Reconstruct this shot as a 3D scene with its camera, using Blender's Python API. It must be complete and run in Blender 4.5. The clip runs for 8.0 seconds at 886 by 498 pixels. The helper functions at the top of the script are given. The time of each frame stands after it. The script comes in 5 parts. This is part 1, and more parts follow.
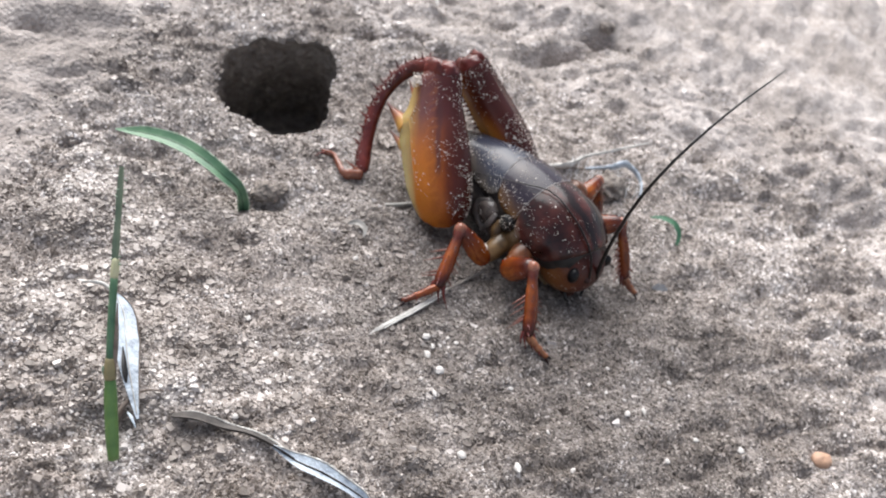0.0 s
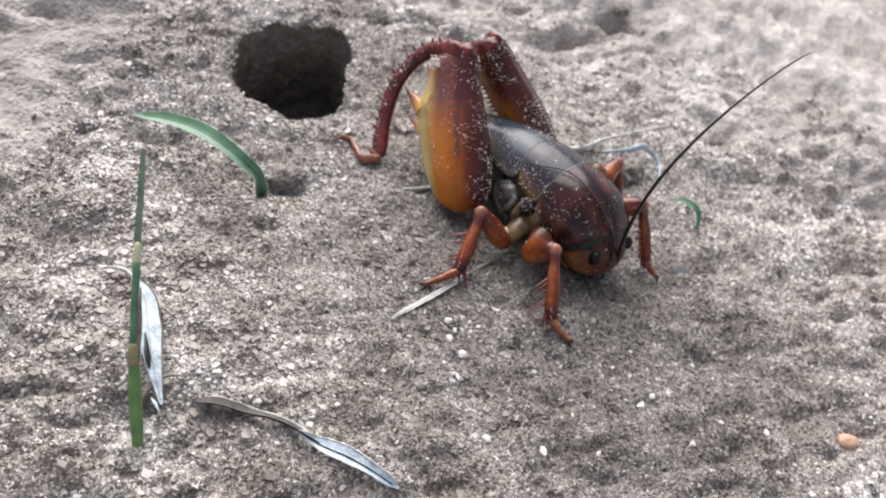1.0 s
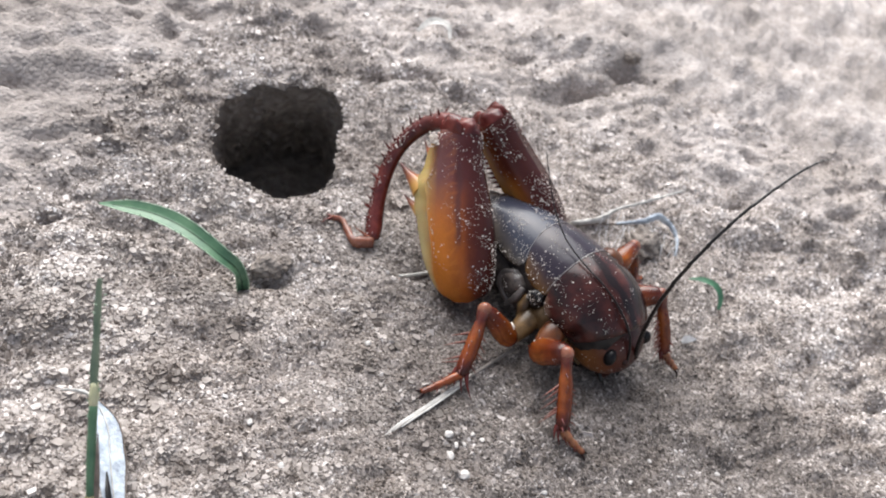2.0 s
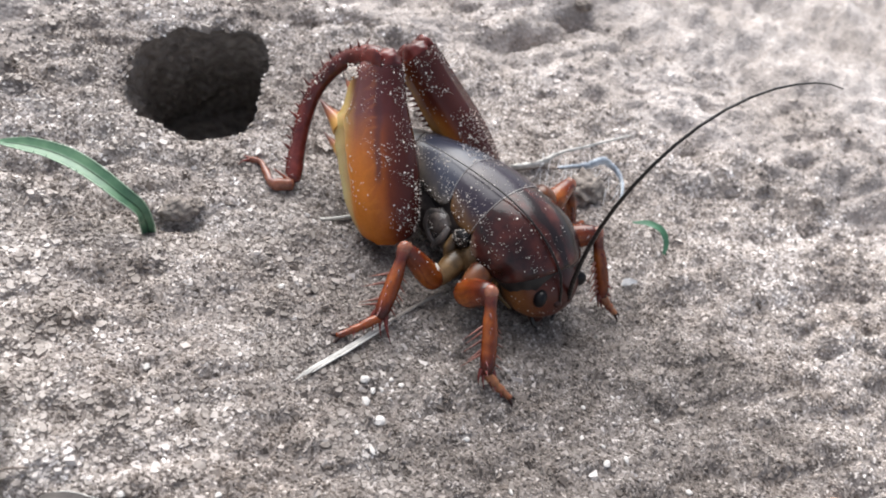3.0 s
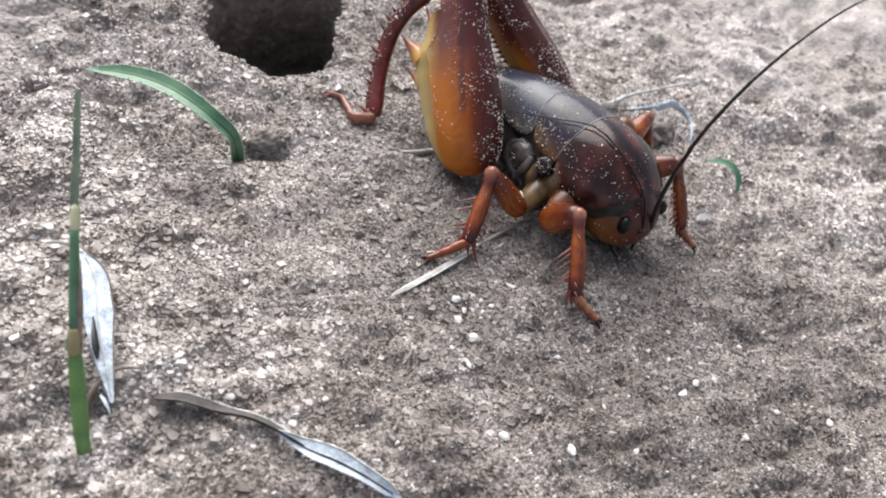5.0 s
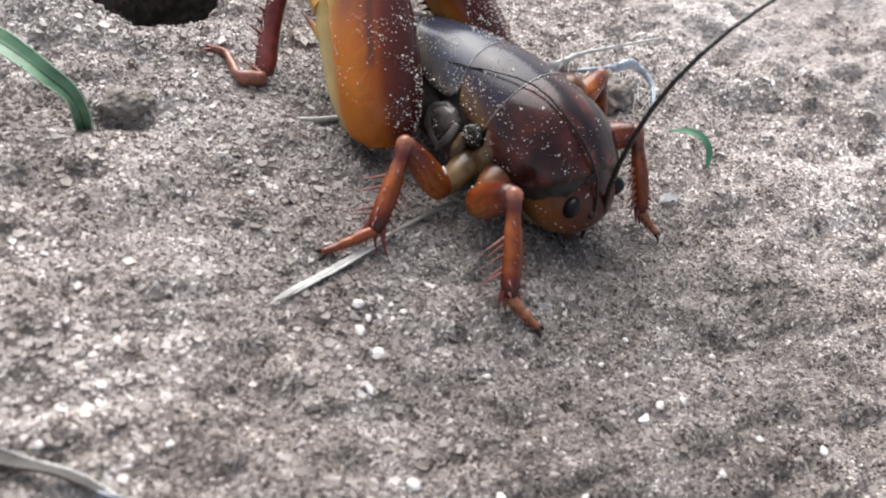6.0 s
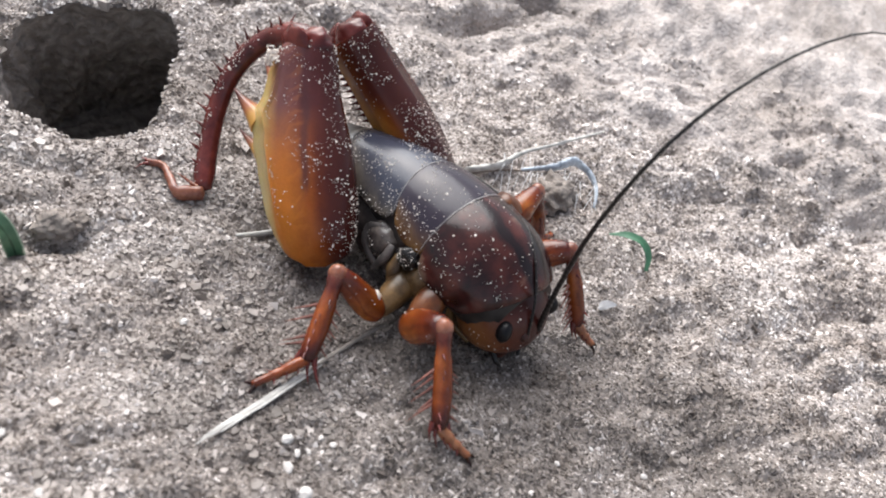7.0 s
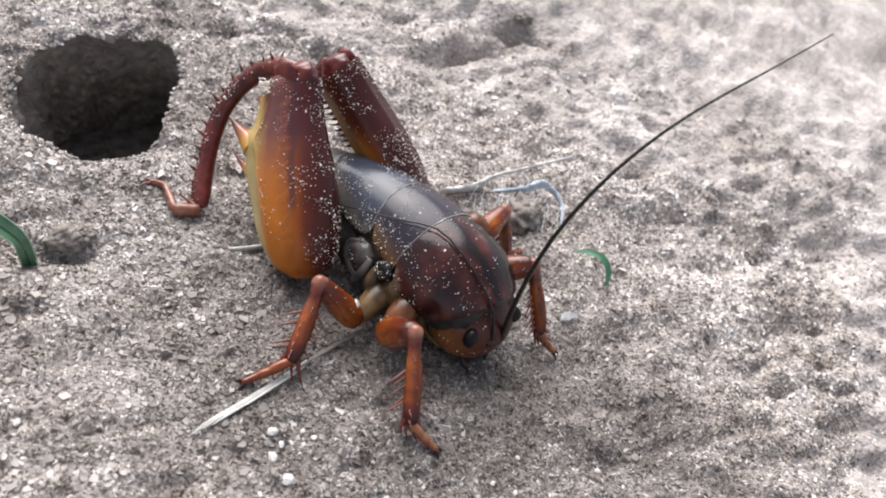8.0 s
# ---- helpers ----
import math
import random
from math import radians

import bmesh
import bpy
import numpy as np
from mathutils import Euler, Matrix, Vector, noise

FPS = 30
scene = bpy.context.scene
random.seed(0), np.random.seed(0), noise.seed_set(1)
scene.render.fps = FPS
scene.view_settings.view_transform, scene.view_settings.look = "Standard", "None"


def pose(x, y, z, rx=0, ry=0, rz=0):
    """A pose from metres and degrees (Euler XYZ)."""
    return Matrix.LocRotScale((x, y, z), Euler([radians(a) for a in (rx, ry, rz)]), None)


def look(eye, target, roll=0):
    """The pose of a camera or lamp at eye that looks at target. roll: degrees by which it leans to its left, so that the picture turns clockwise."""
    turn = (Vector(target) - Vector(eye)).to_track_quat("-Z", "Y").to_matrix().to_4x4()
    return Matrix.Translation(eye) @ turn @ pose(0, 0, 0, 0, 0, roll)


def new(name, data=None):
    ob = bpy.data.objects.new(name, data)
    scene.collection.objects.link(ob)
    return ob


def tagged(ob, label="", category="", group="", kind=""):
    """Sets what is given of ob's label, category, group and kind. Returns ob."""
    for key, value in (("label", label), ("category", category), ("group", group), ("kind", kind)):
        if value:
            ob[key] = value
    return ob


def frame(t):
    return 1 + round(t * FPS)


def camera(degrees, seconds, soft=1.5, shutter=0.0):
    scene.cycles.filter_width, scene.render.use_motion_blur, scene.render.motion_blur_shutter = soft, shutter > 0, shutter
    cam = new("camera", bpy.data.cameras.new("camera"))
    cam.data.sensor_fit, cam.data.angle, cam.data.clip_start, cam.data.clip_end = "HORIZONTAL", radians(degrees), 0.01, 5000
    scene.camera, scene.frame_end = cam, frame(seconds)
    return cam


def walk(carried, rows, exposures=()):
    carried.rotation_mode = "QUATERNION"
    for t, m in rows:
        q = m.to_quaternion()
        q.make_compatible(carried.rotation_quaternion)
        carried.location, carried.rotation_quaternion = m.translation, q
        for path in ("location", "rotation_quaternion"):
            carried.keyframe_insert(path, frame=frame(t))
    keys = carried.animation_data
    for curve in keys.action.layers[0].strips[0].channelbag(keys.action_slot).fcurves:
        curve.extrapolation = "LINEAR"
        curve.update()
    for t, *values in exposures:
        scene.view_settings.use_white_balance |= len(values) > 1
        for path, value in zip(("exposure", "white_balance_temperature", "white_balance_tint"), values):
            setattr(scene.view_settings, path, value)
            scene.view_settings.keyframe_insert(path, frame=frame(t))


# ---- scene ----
cam = camera(52.0, 8.0, soft=1.9)
cam.data.dof.use_dof = True
cam.data.dof.focus_distance = 0.105
cam.data.dof.aperture_fstop = 46.0
# seconds, eye and target in metres, roll in degrees
PATH = [
    (0, (-0.00344, -0.09382, 0.09185), (-0.00333, -0.01315, 0.01708), 23.38),
    (0.1, (-0.00316, -0.09345, 0.09331), (-0.00327, -0.01260, 0.01872), 23.13),
    (0.2, (-0.00216, -0.09415, 0.09218), (-0.00235, -0.01331, 0.01759), 22.88),
    (0.3, (-0.00318, -0.09347, 0.09178), (-0.00302, -0.01303, 0.01675), 23.05),
    (0.4, (-0.00254, -0.09321, 0.09134), (-0.00263, -0.01258, 0.01651), 22.71),
    (0.5, (-0.00151, -0.09122, 0.09258), (-0.00121, -0.01049, 0.01787), 22.85),
    (0.6, (-0.00130, -0.08994, 0.09348), (-0.00062, -0.00912, 0.01886), 23.09),
    (0.7, (-0.00136, -0.09060, 0.09261), (-0.00088, -0.00956, 0.01824), 22.86),
    (0.8, (-0.00303, -0.09102, 0.09227), (-0.00267, -0.01032, 0.01752), 22.82),
    (0.9, (-0.00426, -0.09293, 0.09119), (-0.00434, -0.01210, 0.01658), 22.62),
    (1, (-0.00505, -0.09438, 0.08952), (-0.00505, -0.01438, 0.01403), 22.76),
    (1.1, (-0.00539, -0.09227, 0.09054), (-0.00510, -0.01270, 0.01459), 23.20),
    (1.2, (-0.00506, -0.09042, 0.09172), (-0.00451, -0.01040, 0.01625), 23.30),
    (2.3, (-0.01127, -0.07581, 0.08744), (-0.01186, 0.00396, 0.01171), 21.91),
    (2.4, (-0.01078, -0.07726, 0.08605), (-0.01228, 0.00284, 0.01067), 20.98),
    (2.5, (-0.00941, -0.07671, 0.08400), (-0.01044, 0.00256, 0.00774), 21.28),
    (2.6, (-0.00756, -0.07704, 0.08184), (-0.00868, 0.00222, 0.00558), 21.07),
    (2.7, (-0.00736, -0.07500, 0.08301), (-0.00814, 0.00424, 0.00671), 21.27),
    (2.8, (-0.00680, -0.07470, 0.08640), (-0.00749, 0.00391, 0.00946), 21.61),
    (2.9, (-0.00249, -0.07429, 0.08398), (-0.00257, 0.00536, 0.00811), 21.69),
    (3, (0.00126, -0.07464, 0.08326), (0.00209, 0.00493, 0.00731), 22.15),
    (3.1, (0.00340, -0.07401, 0.08372), (0.00548, 0.00540, 0.00763), 23.15),
    (3.2, (0.00478, -0.07352, 0.08435), (0.00712, 0.00643, 0.00884), 23.31),
    (3.3, (0.00369, -0.07573, 0.08318), (0.00609, 0.00405, 0.00749), 23.16),
    (3.4, (0.00159, -0.07541, 0.08325), (0.00417, 0.00467, 0.00788), 23.63),
    (3.5, (-0.00062, -0.07586, 0.08498), (0.00140, 0.00491, 0.01033), 23.20),
    (3.6, (-0.00152, -0.07752, 0.08431), (0.00007, 0.00333, 0.00973), 23.06),
    (3.7, (-0.00204, -0.07518, 0.08593), (-0.00023, 0.00577, 0.01147), 23.26),
    (3.8, (-0.00182, -0.07612, 0.08647), (-0.00038, 0.00527, 0.01250), 22.87),
    (3.9, (-0.00060, -0.07888, 0.08518), (0.00032, 0.00263, 0.01131), 22.47),
    (4, (0.00065, -0.07821, 0.08516), (0.00191, 0.00280, 0.01075), 22.76),
    (4.1, (-0.00075, -0.07919, 0.08660), (-0.00002, 0.00250, 0.01293), 22.29),
    (4.2, (-0.00225, -0.08152, 0.08768), (-0.00216, -0.00021, 0.01360), 21.87),
    (4.3, (-0.00089, -0.08135, 0.08764), (-0.00100, 0.00027, 0.01390), 21.67),
    (4.4, (-0.00095, -0.08237, 0.08570), (-0.00082, -0.00105, 0.01162), 21.85),
    (4.5, (-0.00141, -0.08397, 0.08413), (-0.00158, -0.00304, 0.00963), 21.58),
    (4.6, (-0.00240, -0.08599, 0.08116), (-0.00330, -0.00464, 0.00712), 20.99),
    (4.7, (-0.00380, -0.08695, 0.07968), (-0.00493, -0.00650, 0.00467), 21.08),
    (5.8, (-0.00008, -0.06787, 0.06187), (0.00242, 0.01123, -0.01453), 22.44),
    (5.9, (0.00072, -0.06727, 0.06105), (0.00438, 0.01227, -0.01485), 22.91),
    (6, (0.00160, -0.06589, 0.06234), (0.00567, 0.01317, -0.01403), 23.20),
    (6.1, (0.00146, -0.06480, 0.06386), (0.00646, 0.01463, -0.01208), 23.60),
    (6.2, (0.00158, -0.06307, 0.06460), (0.00686, 0.01726, -0.01036), 23.94),
    (6.3, (0.00056, -0.05939, 0.06708), (0.00596, 0.02043, -0.00841), 23.88),
    (6.4, (0.00005, -0.05784, 0.06921), (0.00546, 0.02232, -0.00592), 23.96),
    (6.5, (0.00122, -0.05763, 0.06950), (0.00692, 0.02253, -0.00561), 24.04),
    (6.6, (0.00221, -0.05611, 0.07071), (0.00931, 0.02394, -0.00440), 24.96),
    (6.7, (0.00253, -0.05653, 0.07106), (0.00978, 0.02324, -0.00433), 25.00),
    (6.8, (0.00249, -0.05643, 0.07173), (0.01018, 0.02375, -0.00319), 25.41),
    (6.9, (0.00257, -0.05769, 0.07137), (0.00904, 0.02237, -0.00378), 24.49),
    (7, (0.00153, -0.05782, 0.07176), (0.00770, 0.02244, -0.00321), 24.34),
    (7.1, (0.00058, -0.06048, 0.06994), (0.00603, 0.01991, -0.00494), 23.81),
    (7.2, (-0.00008, -0.06100, 0.07045), (0.00581, 0.01870, -0.00514), 24.37),
    (7.3, (0.00041, -0.06033, 0.07042), (0.00651, 0.01957, -0.00493), 24.67),
    (7.4, (0.00084, -0.05989, 0.07250), (0.00739, 0.01967, -0.00319), 25.16),
    (7.5, (0.00228, -0.05979, 0.07295), (0.00834, 0.02023, -0.00229), 24.76),
    (7.6, (0.00306, -0.06042, 0.07387), (0.00919, 0.01999, -0.00094), 24.73),
    (7.7, (0.00385, -0.06114, 0.07593), (0.01018, 0.01965, 0.00154), 24.94),
    (7.8, (0.00440, -0.06198, 0.07677), (0.01080, 0.01928, 0.00292), 24.84),
    (7.9, (0.00470, -0.06257, 0.07780), (0.01089, 0.01884, 0.00407), 24.77),
    (8, (0.00358, -0.06487, 0.07868), (0.00934, 0.01707, 0.00552), 24.51),
]
walk(cam, [(t, look(e, g, r)) for t, e, g, r in PATH], exposures=[(0.0, 0.85), (2.5, 0.85), (3.0, 0.91), (4.7, 0.91), (6.0, 0.95), (7.0, 0.98), (8.0, 0.98)])

# ---- world, sun ----
world = bpy.data.worlds.new("sky")
scene.world = world
world.use_nodes = True
wn = world.node_tree
sky = wn.nodes.new("ShaderNodeTexSky")
sky.sky_type = "NISHITA"
sky.sun_disc = False
SUN_EL, SUN_AZ = 48.0, -38.0          # height and compass turn of the sun, degrees
sky.sun_elevation = radians(SUN_EL)
sky.sun_rotation = radians(SUN_AZ)
sky.air_density, sky.dust_density, sky.ozone_density = 1.0, 4.0, 1.0
haze = wn.nodes.new("ShaderNodeHueSaturation")      # a thin white overcast
haze.inputs["Saturation"].default_value = 0.52
wn.links.new(sky.outputs[0], haze.inputs["Color"])
wn.links.new(haze.outputs[0], wn.nodes["Background"].inputs[0])
wn.nodes["Background"].inputs[1].default_value = 0.120
sun = new("sun", bpy.data.lights.new("sun", "SUN"))
sun.data.energy = 2.45
sun.data.angle = radians(62)
sun.data.color = (0.965, 0.985, 1.0)
_sd = Vector((math.sin(radians(SUN_AZ)) * math.cos(radians(SUN_EL)), math.cos(radians(SUN_AZ)) * math.cos(radians(SUN_EL)), math.sin(radians(SUN_EL))))
sun.matrix_world = look(_sd * 2, (0, 0, 0))

# ---- materials ----
CM = 0.01


class Mat:
    """A node material with short helpers."""

    def __init__(self, name):
        self.m = bpy.data.materials.new(name)
        self.m.use_nodes = True
        self.t = self.m.node_tree
        self.b = self.t.nodes["Principled BSDF"]
        self.co = self.t.nodes.new("ShaderNodeTexCoord").outputs["Object"]

    def node(self, kind, **values):
        n = self.t.nodes.new(kind)
        for k, v in values.items():
            n.inputs[k.replace("_", " ")].default_value = v
        return n

    def link(self, a, b):
        self.t.links.new(a, b)

    def noise(self, per_metre, detail=4.0, rough=0.6):
        n = self.node("ShaderNodeTexNoise", Scale=per_metre, Detail=detail, Roughness=rough)
        self.link(self.co, n.inputs["Vector"])
        return n.outputs["Fac"]

    def cells(self, per_metre, feature="F1"):
        n = self.node("ShaderNodeTexVoronoi", Scale=per_metre)
        n.feature = feature
        self.link(self.co, n.inputs["Vector"])
        return n

    def ramp(self, fac, stops):
        r = self.t.nodes.new("ShaderNodeValToRGB")
        e = r.color_ramp.elements
        while len(e) < len(stops):
            e.new(0.5)
        for el, (p, c) in zip(e, stops):
            el.position, el.color = p, (*c, 1)
        self.link(fac, r.inputs[0])
        return r.outputs[0]

    def mix(self, fac, a, b, blend="MIX"):
        n = self.t.nodes.new("ShaderNodeMix")
        n.data_type, n.blend_type = "RGBA", blend
        for sock, v in ((n.inputs[0], fac), (n.inputs[6], a), (n.inputs[7], b)):
            if isinstance(v, (int, float)):
                sock.default_value = v
            elif isinstance(v, tuple):
                sock.default_value = (*v, 1)
            else:
                self.link(v, sock)
        return n.outputs[2]

    def math(self, op, a, b=0.0):
        n = self.t.nodes.new("ShaderNodeMath")
        n.operation = op
        for sock, v in zip(n.inputs, (a, b)):
            if isinstance(v, (int, float)):
                sock.default_value = v
            else:
                self.link(v, sock)
        return n.outputs[0]

    def along(self, axis, lo, hi):
        """0..1 along an axis of the thing's own space, between two places in cm."""
        d = self.t.nodes.new("ShaderNodeVectorMath")
        d.operation = "DOT_PRODUCT"
        d.inputs[1].default_value = axis
        self.link(self.co, d.inputs[0])
        r = self.node("ShaderNodeMapRange", From_Min=lo * CM, From_Max=hi * CM)
        self.link(d.outputs["Value"], r.inputs[0])
        return r.outputs[0]

    def bump(self, height, distance, strength=1.0):
        n = self.node("ShaderNodeBump", Strength=strength, Distance=distance)
        self.link(height, n.inputs["Height"])
        self.link(n.outputs[0], self.b.inputs["Normal"])

    def set(self, color=None, rough=None, **values):
        for key, v in (("Base Color", color), ("Roughness", rough)):
            if v is None:
                continue
            if isinstance(v, (int, float)):
                self.b.inputs[key].default_value = v
            elif isinstance(v, tuple):
                self.b.inputs[key].default_value = (*v, 1)
            else:
                self.link(v, self.b.inputs[key])
        for k, v in values.items():
            self.b.inputs[k.replace("_", " ")].default_value = v
        return self.m


def crust(m):
    """Tints the soil: paler farther out, with shade painted in before the cricket."""
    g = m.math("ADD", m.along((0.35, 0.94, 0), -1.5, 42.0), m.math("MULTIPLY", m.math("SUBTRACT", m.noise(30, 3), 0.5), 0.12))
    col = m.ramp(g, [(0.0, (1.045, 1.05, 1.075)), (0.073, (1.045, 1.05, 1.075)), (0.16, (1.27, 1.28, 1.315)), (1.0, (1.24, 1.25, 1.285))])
    # darker dug soil before the cricket, with its soft shadow painted into the colour
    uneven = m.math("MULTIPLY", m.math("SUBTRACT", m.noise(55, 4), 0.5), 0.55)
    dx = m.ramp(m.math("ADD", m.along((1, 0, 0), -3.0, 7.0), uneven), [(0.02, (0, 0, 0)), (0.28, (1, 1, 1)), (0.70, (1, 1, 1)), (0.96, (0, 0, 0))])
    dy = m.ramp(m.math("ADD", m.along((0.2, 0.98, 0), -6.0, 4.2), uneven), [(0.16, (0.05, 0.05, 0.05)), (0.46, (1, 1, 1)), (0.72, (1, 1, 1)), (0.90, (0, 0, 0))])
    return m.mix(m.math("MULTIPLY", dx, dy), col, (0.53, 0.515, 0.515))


def mat_ground():
    m = Mat("sandy_soil")
    big, mid, fine = m.noise(45, 5), m.noise(260, 5), m.noise(1500, 3)
    base = m.ramp(big, [(0.34, (0.205, 0.178, 0.158)), (0.5, (0.27, 0.238, 0.215)), (0.64, (0.34, 0.305, 0.28))])
    base = m.mix(0.6, base, m.ramp(mid, [(0.3, (0.30, 0.27, 0.25)), (0.52, (0.62, 0.58, 0.55)), (0.72, (0.95, 0.92, 0.9))]), "MULTIPLY")
    base = m.mix(1.0, base, (1.52, 1.6, 1.68), "MULTIPLY")
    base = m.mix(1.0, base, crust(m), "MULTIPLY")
    v = m.cells(1500)
    grains = m.ramp(v.outputs["Color"], [(0.0, (0.35, 0.3, 0.27)), (0.55, (0.8, 0.75, 0.7)), (1.0, (1.25, 1.2, 1.15))])
    base = m.mix(0.55, base, grains, "MULTIPLY")
    h = m.math("ADD", m.math("MULTIPLY", v.outputs["Distance"], -0.8), m.math("ADD", m.math("MULTIPLY", mid, 0.9), m.math("MULTIPLY", fine, 0.5)))
    m.bump(h, 0.00045, 0.9)
    return m.set(base, 0.85)


def mat_grains(name="quartz_grains", lift=0.0):
    m = Mat(name)
    g = m.t.nodes.new("ShaderNodeNewGeometry")
    r = m.math("ADD", m.math("MULTIPLY", g.outputs["Random Per Island"], 1.0 - lift - 0.13), lift) if lift else g.outputs["Random Per Island"]
    c = m.ramp(r, [(0.0, (0.070, 0.057, 0.049)), (0.18, (0.135, 0.114, 0.098)), (0.45, (0.215, 0.188, 0.167)), (0.68, (0.31, 0.278, 0.252)), (0.86, (0.46, 0.42, 0.39)), (0.96, (0.70, 0.665, 0.635))])
    c = m.mix(0.85, c, m.ramp(m.noise(45, 5), [(0.34, (0.62, 0.565, 0.52)), (0.5, (1.0, 0.975, 0.955)), (0.64, (1.32, 1.33, 1.34))]), "MULTIPLY")
    c = m.mix(0.8, c, m.ramp(m.noise(190, 5), [(0.34, (0.52, 0.47, 0.43)), (0.5, (1.0, 0.98, 0.96)), (0.66, (1.38, 1.39, 1.40))]), "MULTIPLY")
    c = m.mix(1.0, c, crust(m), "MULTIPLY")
    return m.set(c, 0.5)


def mat_plain(name, c1, c2, per_metre, rough, bump=0.0, **values):
    m = Mat(name)
    n = m.noise(per_metre, 5)
    if bump:
        m.bump(n, bump, 0.7)
    return m.set(m.ramp(n, [(0.3, c1), (0.7, c2)]), rough, **values)


def mat_chitin(name, c1, c2, per_metre=350, rough=0.26, coat=0.1, bump=0.00003, sss=0.0, top=None, spec=0.4):
    """Horny insect skin: mottled, glossy, finely pitted."""
    m = Mat(name)
    n = m.noise(per_metre, 5)
    fine = m.noise(4200, 3)
    col = m.ramp(n, [(0.36, c1), (0.64, c2)])
    # the upper side gets its sky sheen as a colour
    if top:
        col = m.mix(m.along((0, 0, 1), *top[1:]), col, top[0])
    col = m.mix(0.25, col, m.ramp(fine, [(0.35, (0.45, 0.45, 0.45)), (0.65, (1, 1, 1))]), "MULTIPLY")
    m.bump(m.math("ADD", fine, n), bump, 0.5)
    mat = m.set(col, rough, Coat_Weight=coat, Coat_Roughness=0.1, IOR=1.4, Specular_IOR_Level=spec)
    if sss:
        m.b.inputs["Subsurface Weight"].default_value = sss
        m.b.inputs["Subsurface Radius"].default_value = (1.0, 0.35, 0.12)
        m.b.inputs["Subsurface Scale"].default_value = 0.0009
    return mat


M_GROUND = mat_ground()
M_GRAIN = mat_grains()
M_FLAKE = mat_grains("crust_flakes", 0.28)
M_CLING = mat_plain("pale_grain", (0.50, 0.43, 0.37), (0.82, 0.76, 0.70), 2500, 0.45)
M_RED = mat_chitin("dark_red_chitin", (0.055, 0.010, 0.010), (0.15, 0.028, 0.022), spec=0.45)
M_SHIN = mat_chitin("red_orange_chitin", (0.070, 0.011, 0.006), (0.33, 0.080, 0.018), 210, 0.22, 0.3, bump=0.00008, sss=0.3)
M_TARSUS = mat_chitin("pale_foot_chitin", (0.13, 0.040, 0.018), (0.34, 0.14, 0.065), 300, 0.30, 0.2, sss=0.3)


def mat_pronotum():
    """Mahogany mottled with red, black stripes along the back and a tawny lower hind corner."""
    m = Mat("mahogany_chitin")
    n, fine = m.noise(240, 5), m.noise(3500, 3)
    col = m.ramp(n, [(0.37, (0.012, 0.006, 0.006)), (0.49, (0.033, 0.010, 0.009)), (0.61, (0.068, 0.018, 0.014)), (0.74, (0.12, 0.042, 0.028))])
    stripe = m.math("ADD", m.along((0, 1, 0), -0.30, 0.80), m.math("MULTIPLY", m.math("SUBTRACT", m.noise(160, 3), 0.5), 0.25))
    col = m.mix(m.ramp(stripe, [(0.30, (0, 0, 0)), (0.36, (0.9, 0.9, 0.9)), (0.42, (0.9, 0.9, 0.9)), (0.48, (0.0, 0.0, 0.0)), (0.56, (0.1, 0.1, 0.1)), (0.64, (0.9, 0.9, 0.9)), (0.80, (0.8, 0.8, 0.8))]), col, (0.008, 0.005, 0.006))
    edge = m.math("ADD", m.along((-0.62, 0, -0.78), -0.74, -0.50), m.math("MULTIPLY", m.math("SUBTRACT", n, 0.5), 1.6))
    col = m.mix(m.ramp(edge, [(0.2, (0, 0, 0)), (0.8, (0.85, 0.85, 0.85))]), col, (0.27, 0.20, 0.14))
    m.bump(m.math("ADD", fine, n), 0.00003, 0.5)
    return m.set(col, 0.11, Coat_Weight=0.0, IOR=1.45, Specular_IOR_Level=0.36)


M_PRO = mat_pronotum()
M_CROWN = mat_chitin("dark_crown_chitin", (0.014, 0.005, 0.004), (0.05, 0.013, 0.008), 260, 0.3)
# blue-grey tops of these two stand in for reflected sky
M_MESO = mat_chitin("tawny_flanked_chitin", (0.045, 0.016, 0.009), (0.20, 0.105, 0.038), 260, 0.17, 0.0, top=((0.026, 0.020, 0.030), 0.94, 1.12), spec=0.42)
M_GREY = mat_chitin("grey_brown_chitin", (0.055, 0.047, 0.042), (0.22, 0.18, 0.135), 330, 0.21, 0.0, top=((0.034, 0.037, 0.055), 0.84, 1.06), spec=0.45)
M_SPUR = mat_chitin("red_thorn", (0.12, 0.02, 0.012), (0.30, 0.07, 0.03))
M_DARK = mat_chitin("black_chitin", (0.006, 0.005, 0.005), (0.016, 0.012, 0.011), rough=0.3)
M_EYE = mat_plain("eye", (0.003, 0.003, 0.004), (0.007, 0.006, 0.007), 3000, 0.34, Specular_IOR_Level=0.2)
M_WHITE = mat_plain("white_membrane", (0.55, 0.5, 0.45), (0.7, 0.66, 0.6), 800, 0.4)
M_MARGIN = mat_plain("pale_leaf_margin", (0.20, 0.30, 0.20), (0.34, 0.44, 0.32), 500, 0.5)
M_GRASS = mat_plain("green_blade", (0.042, 0.115, 0.062), (0.105, 0.205, 0.11), 420, 0.42, 0.0001)
M_TIP = mat_plain("withered_green", (0.075, 0.115, 0.075), (0.15, 0.19, 0.13), 500, 0.5, 0.0001)


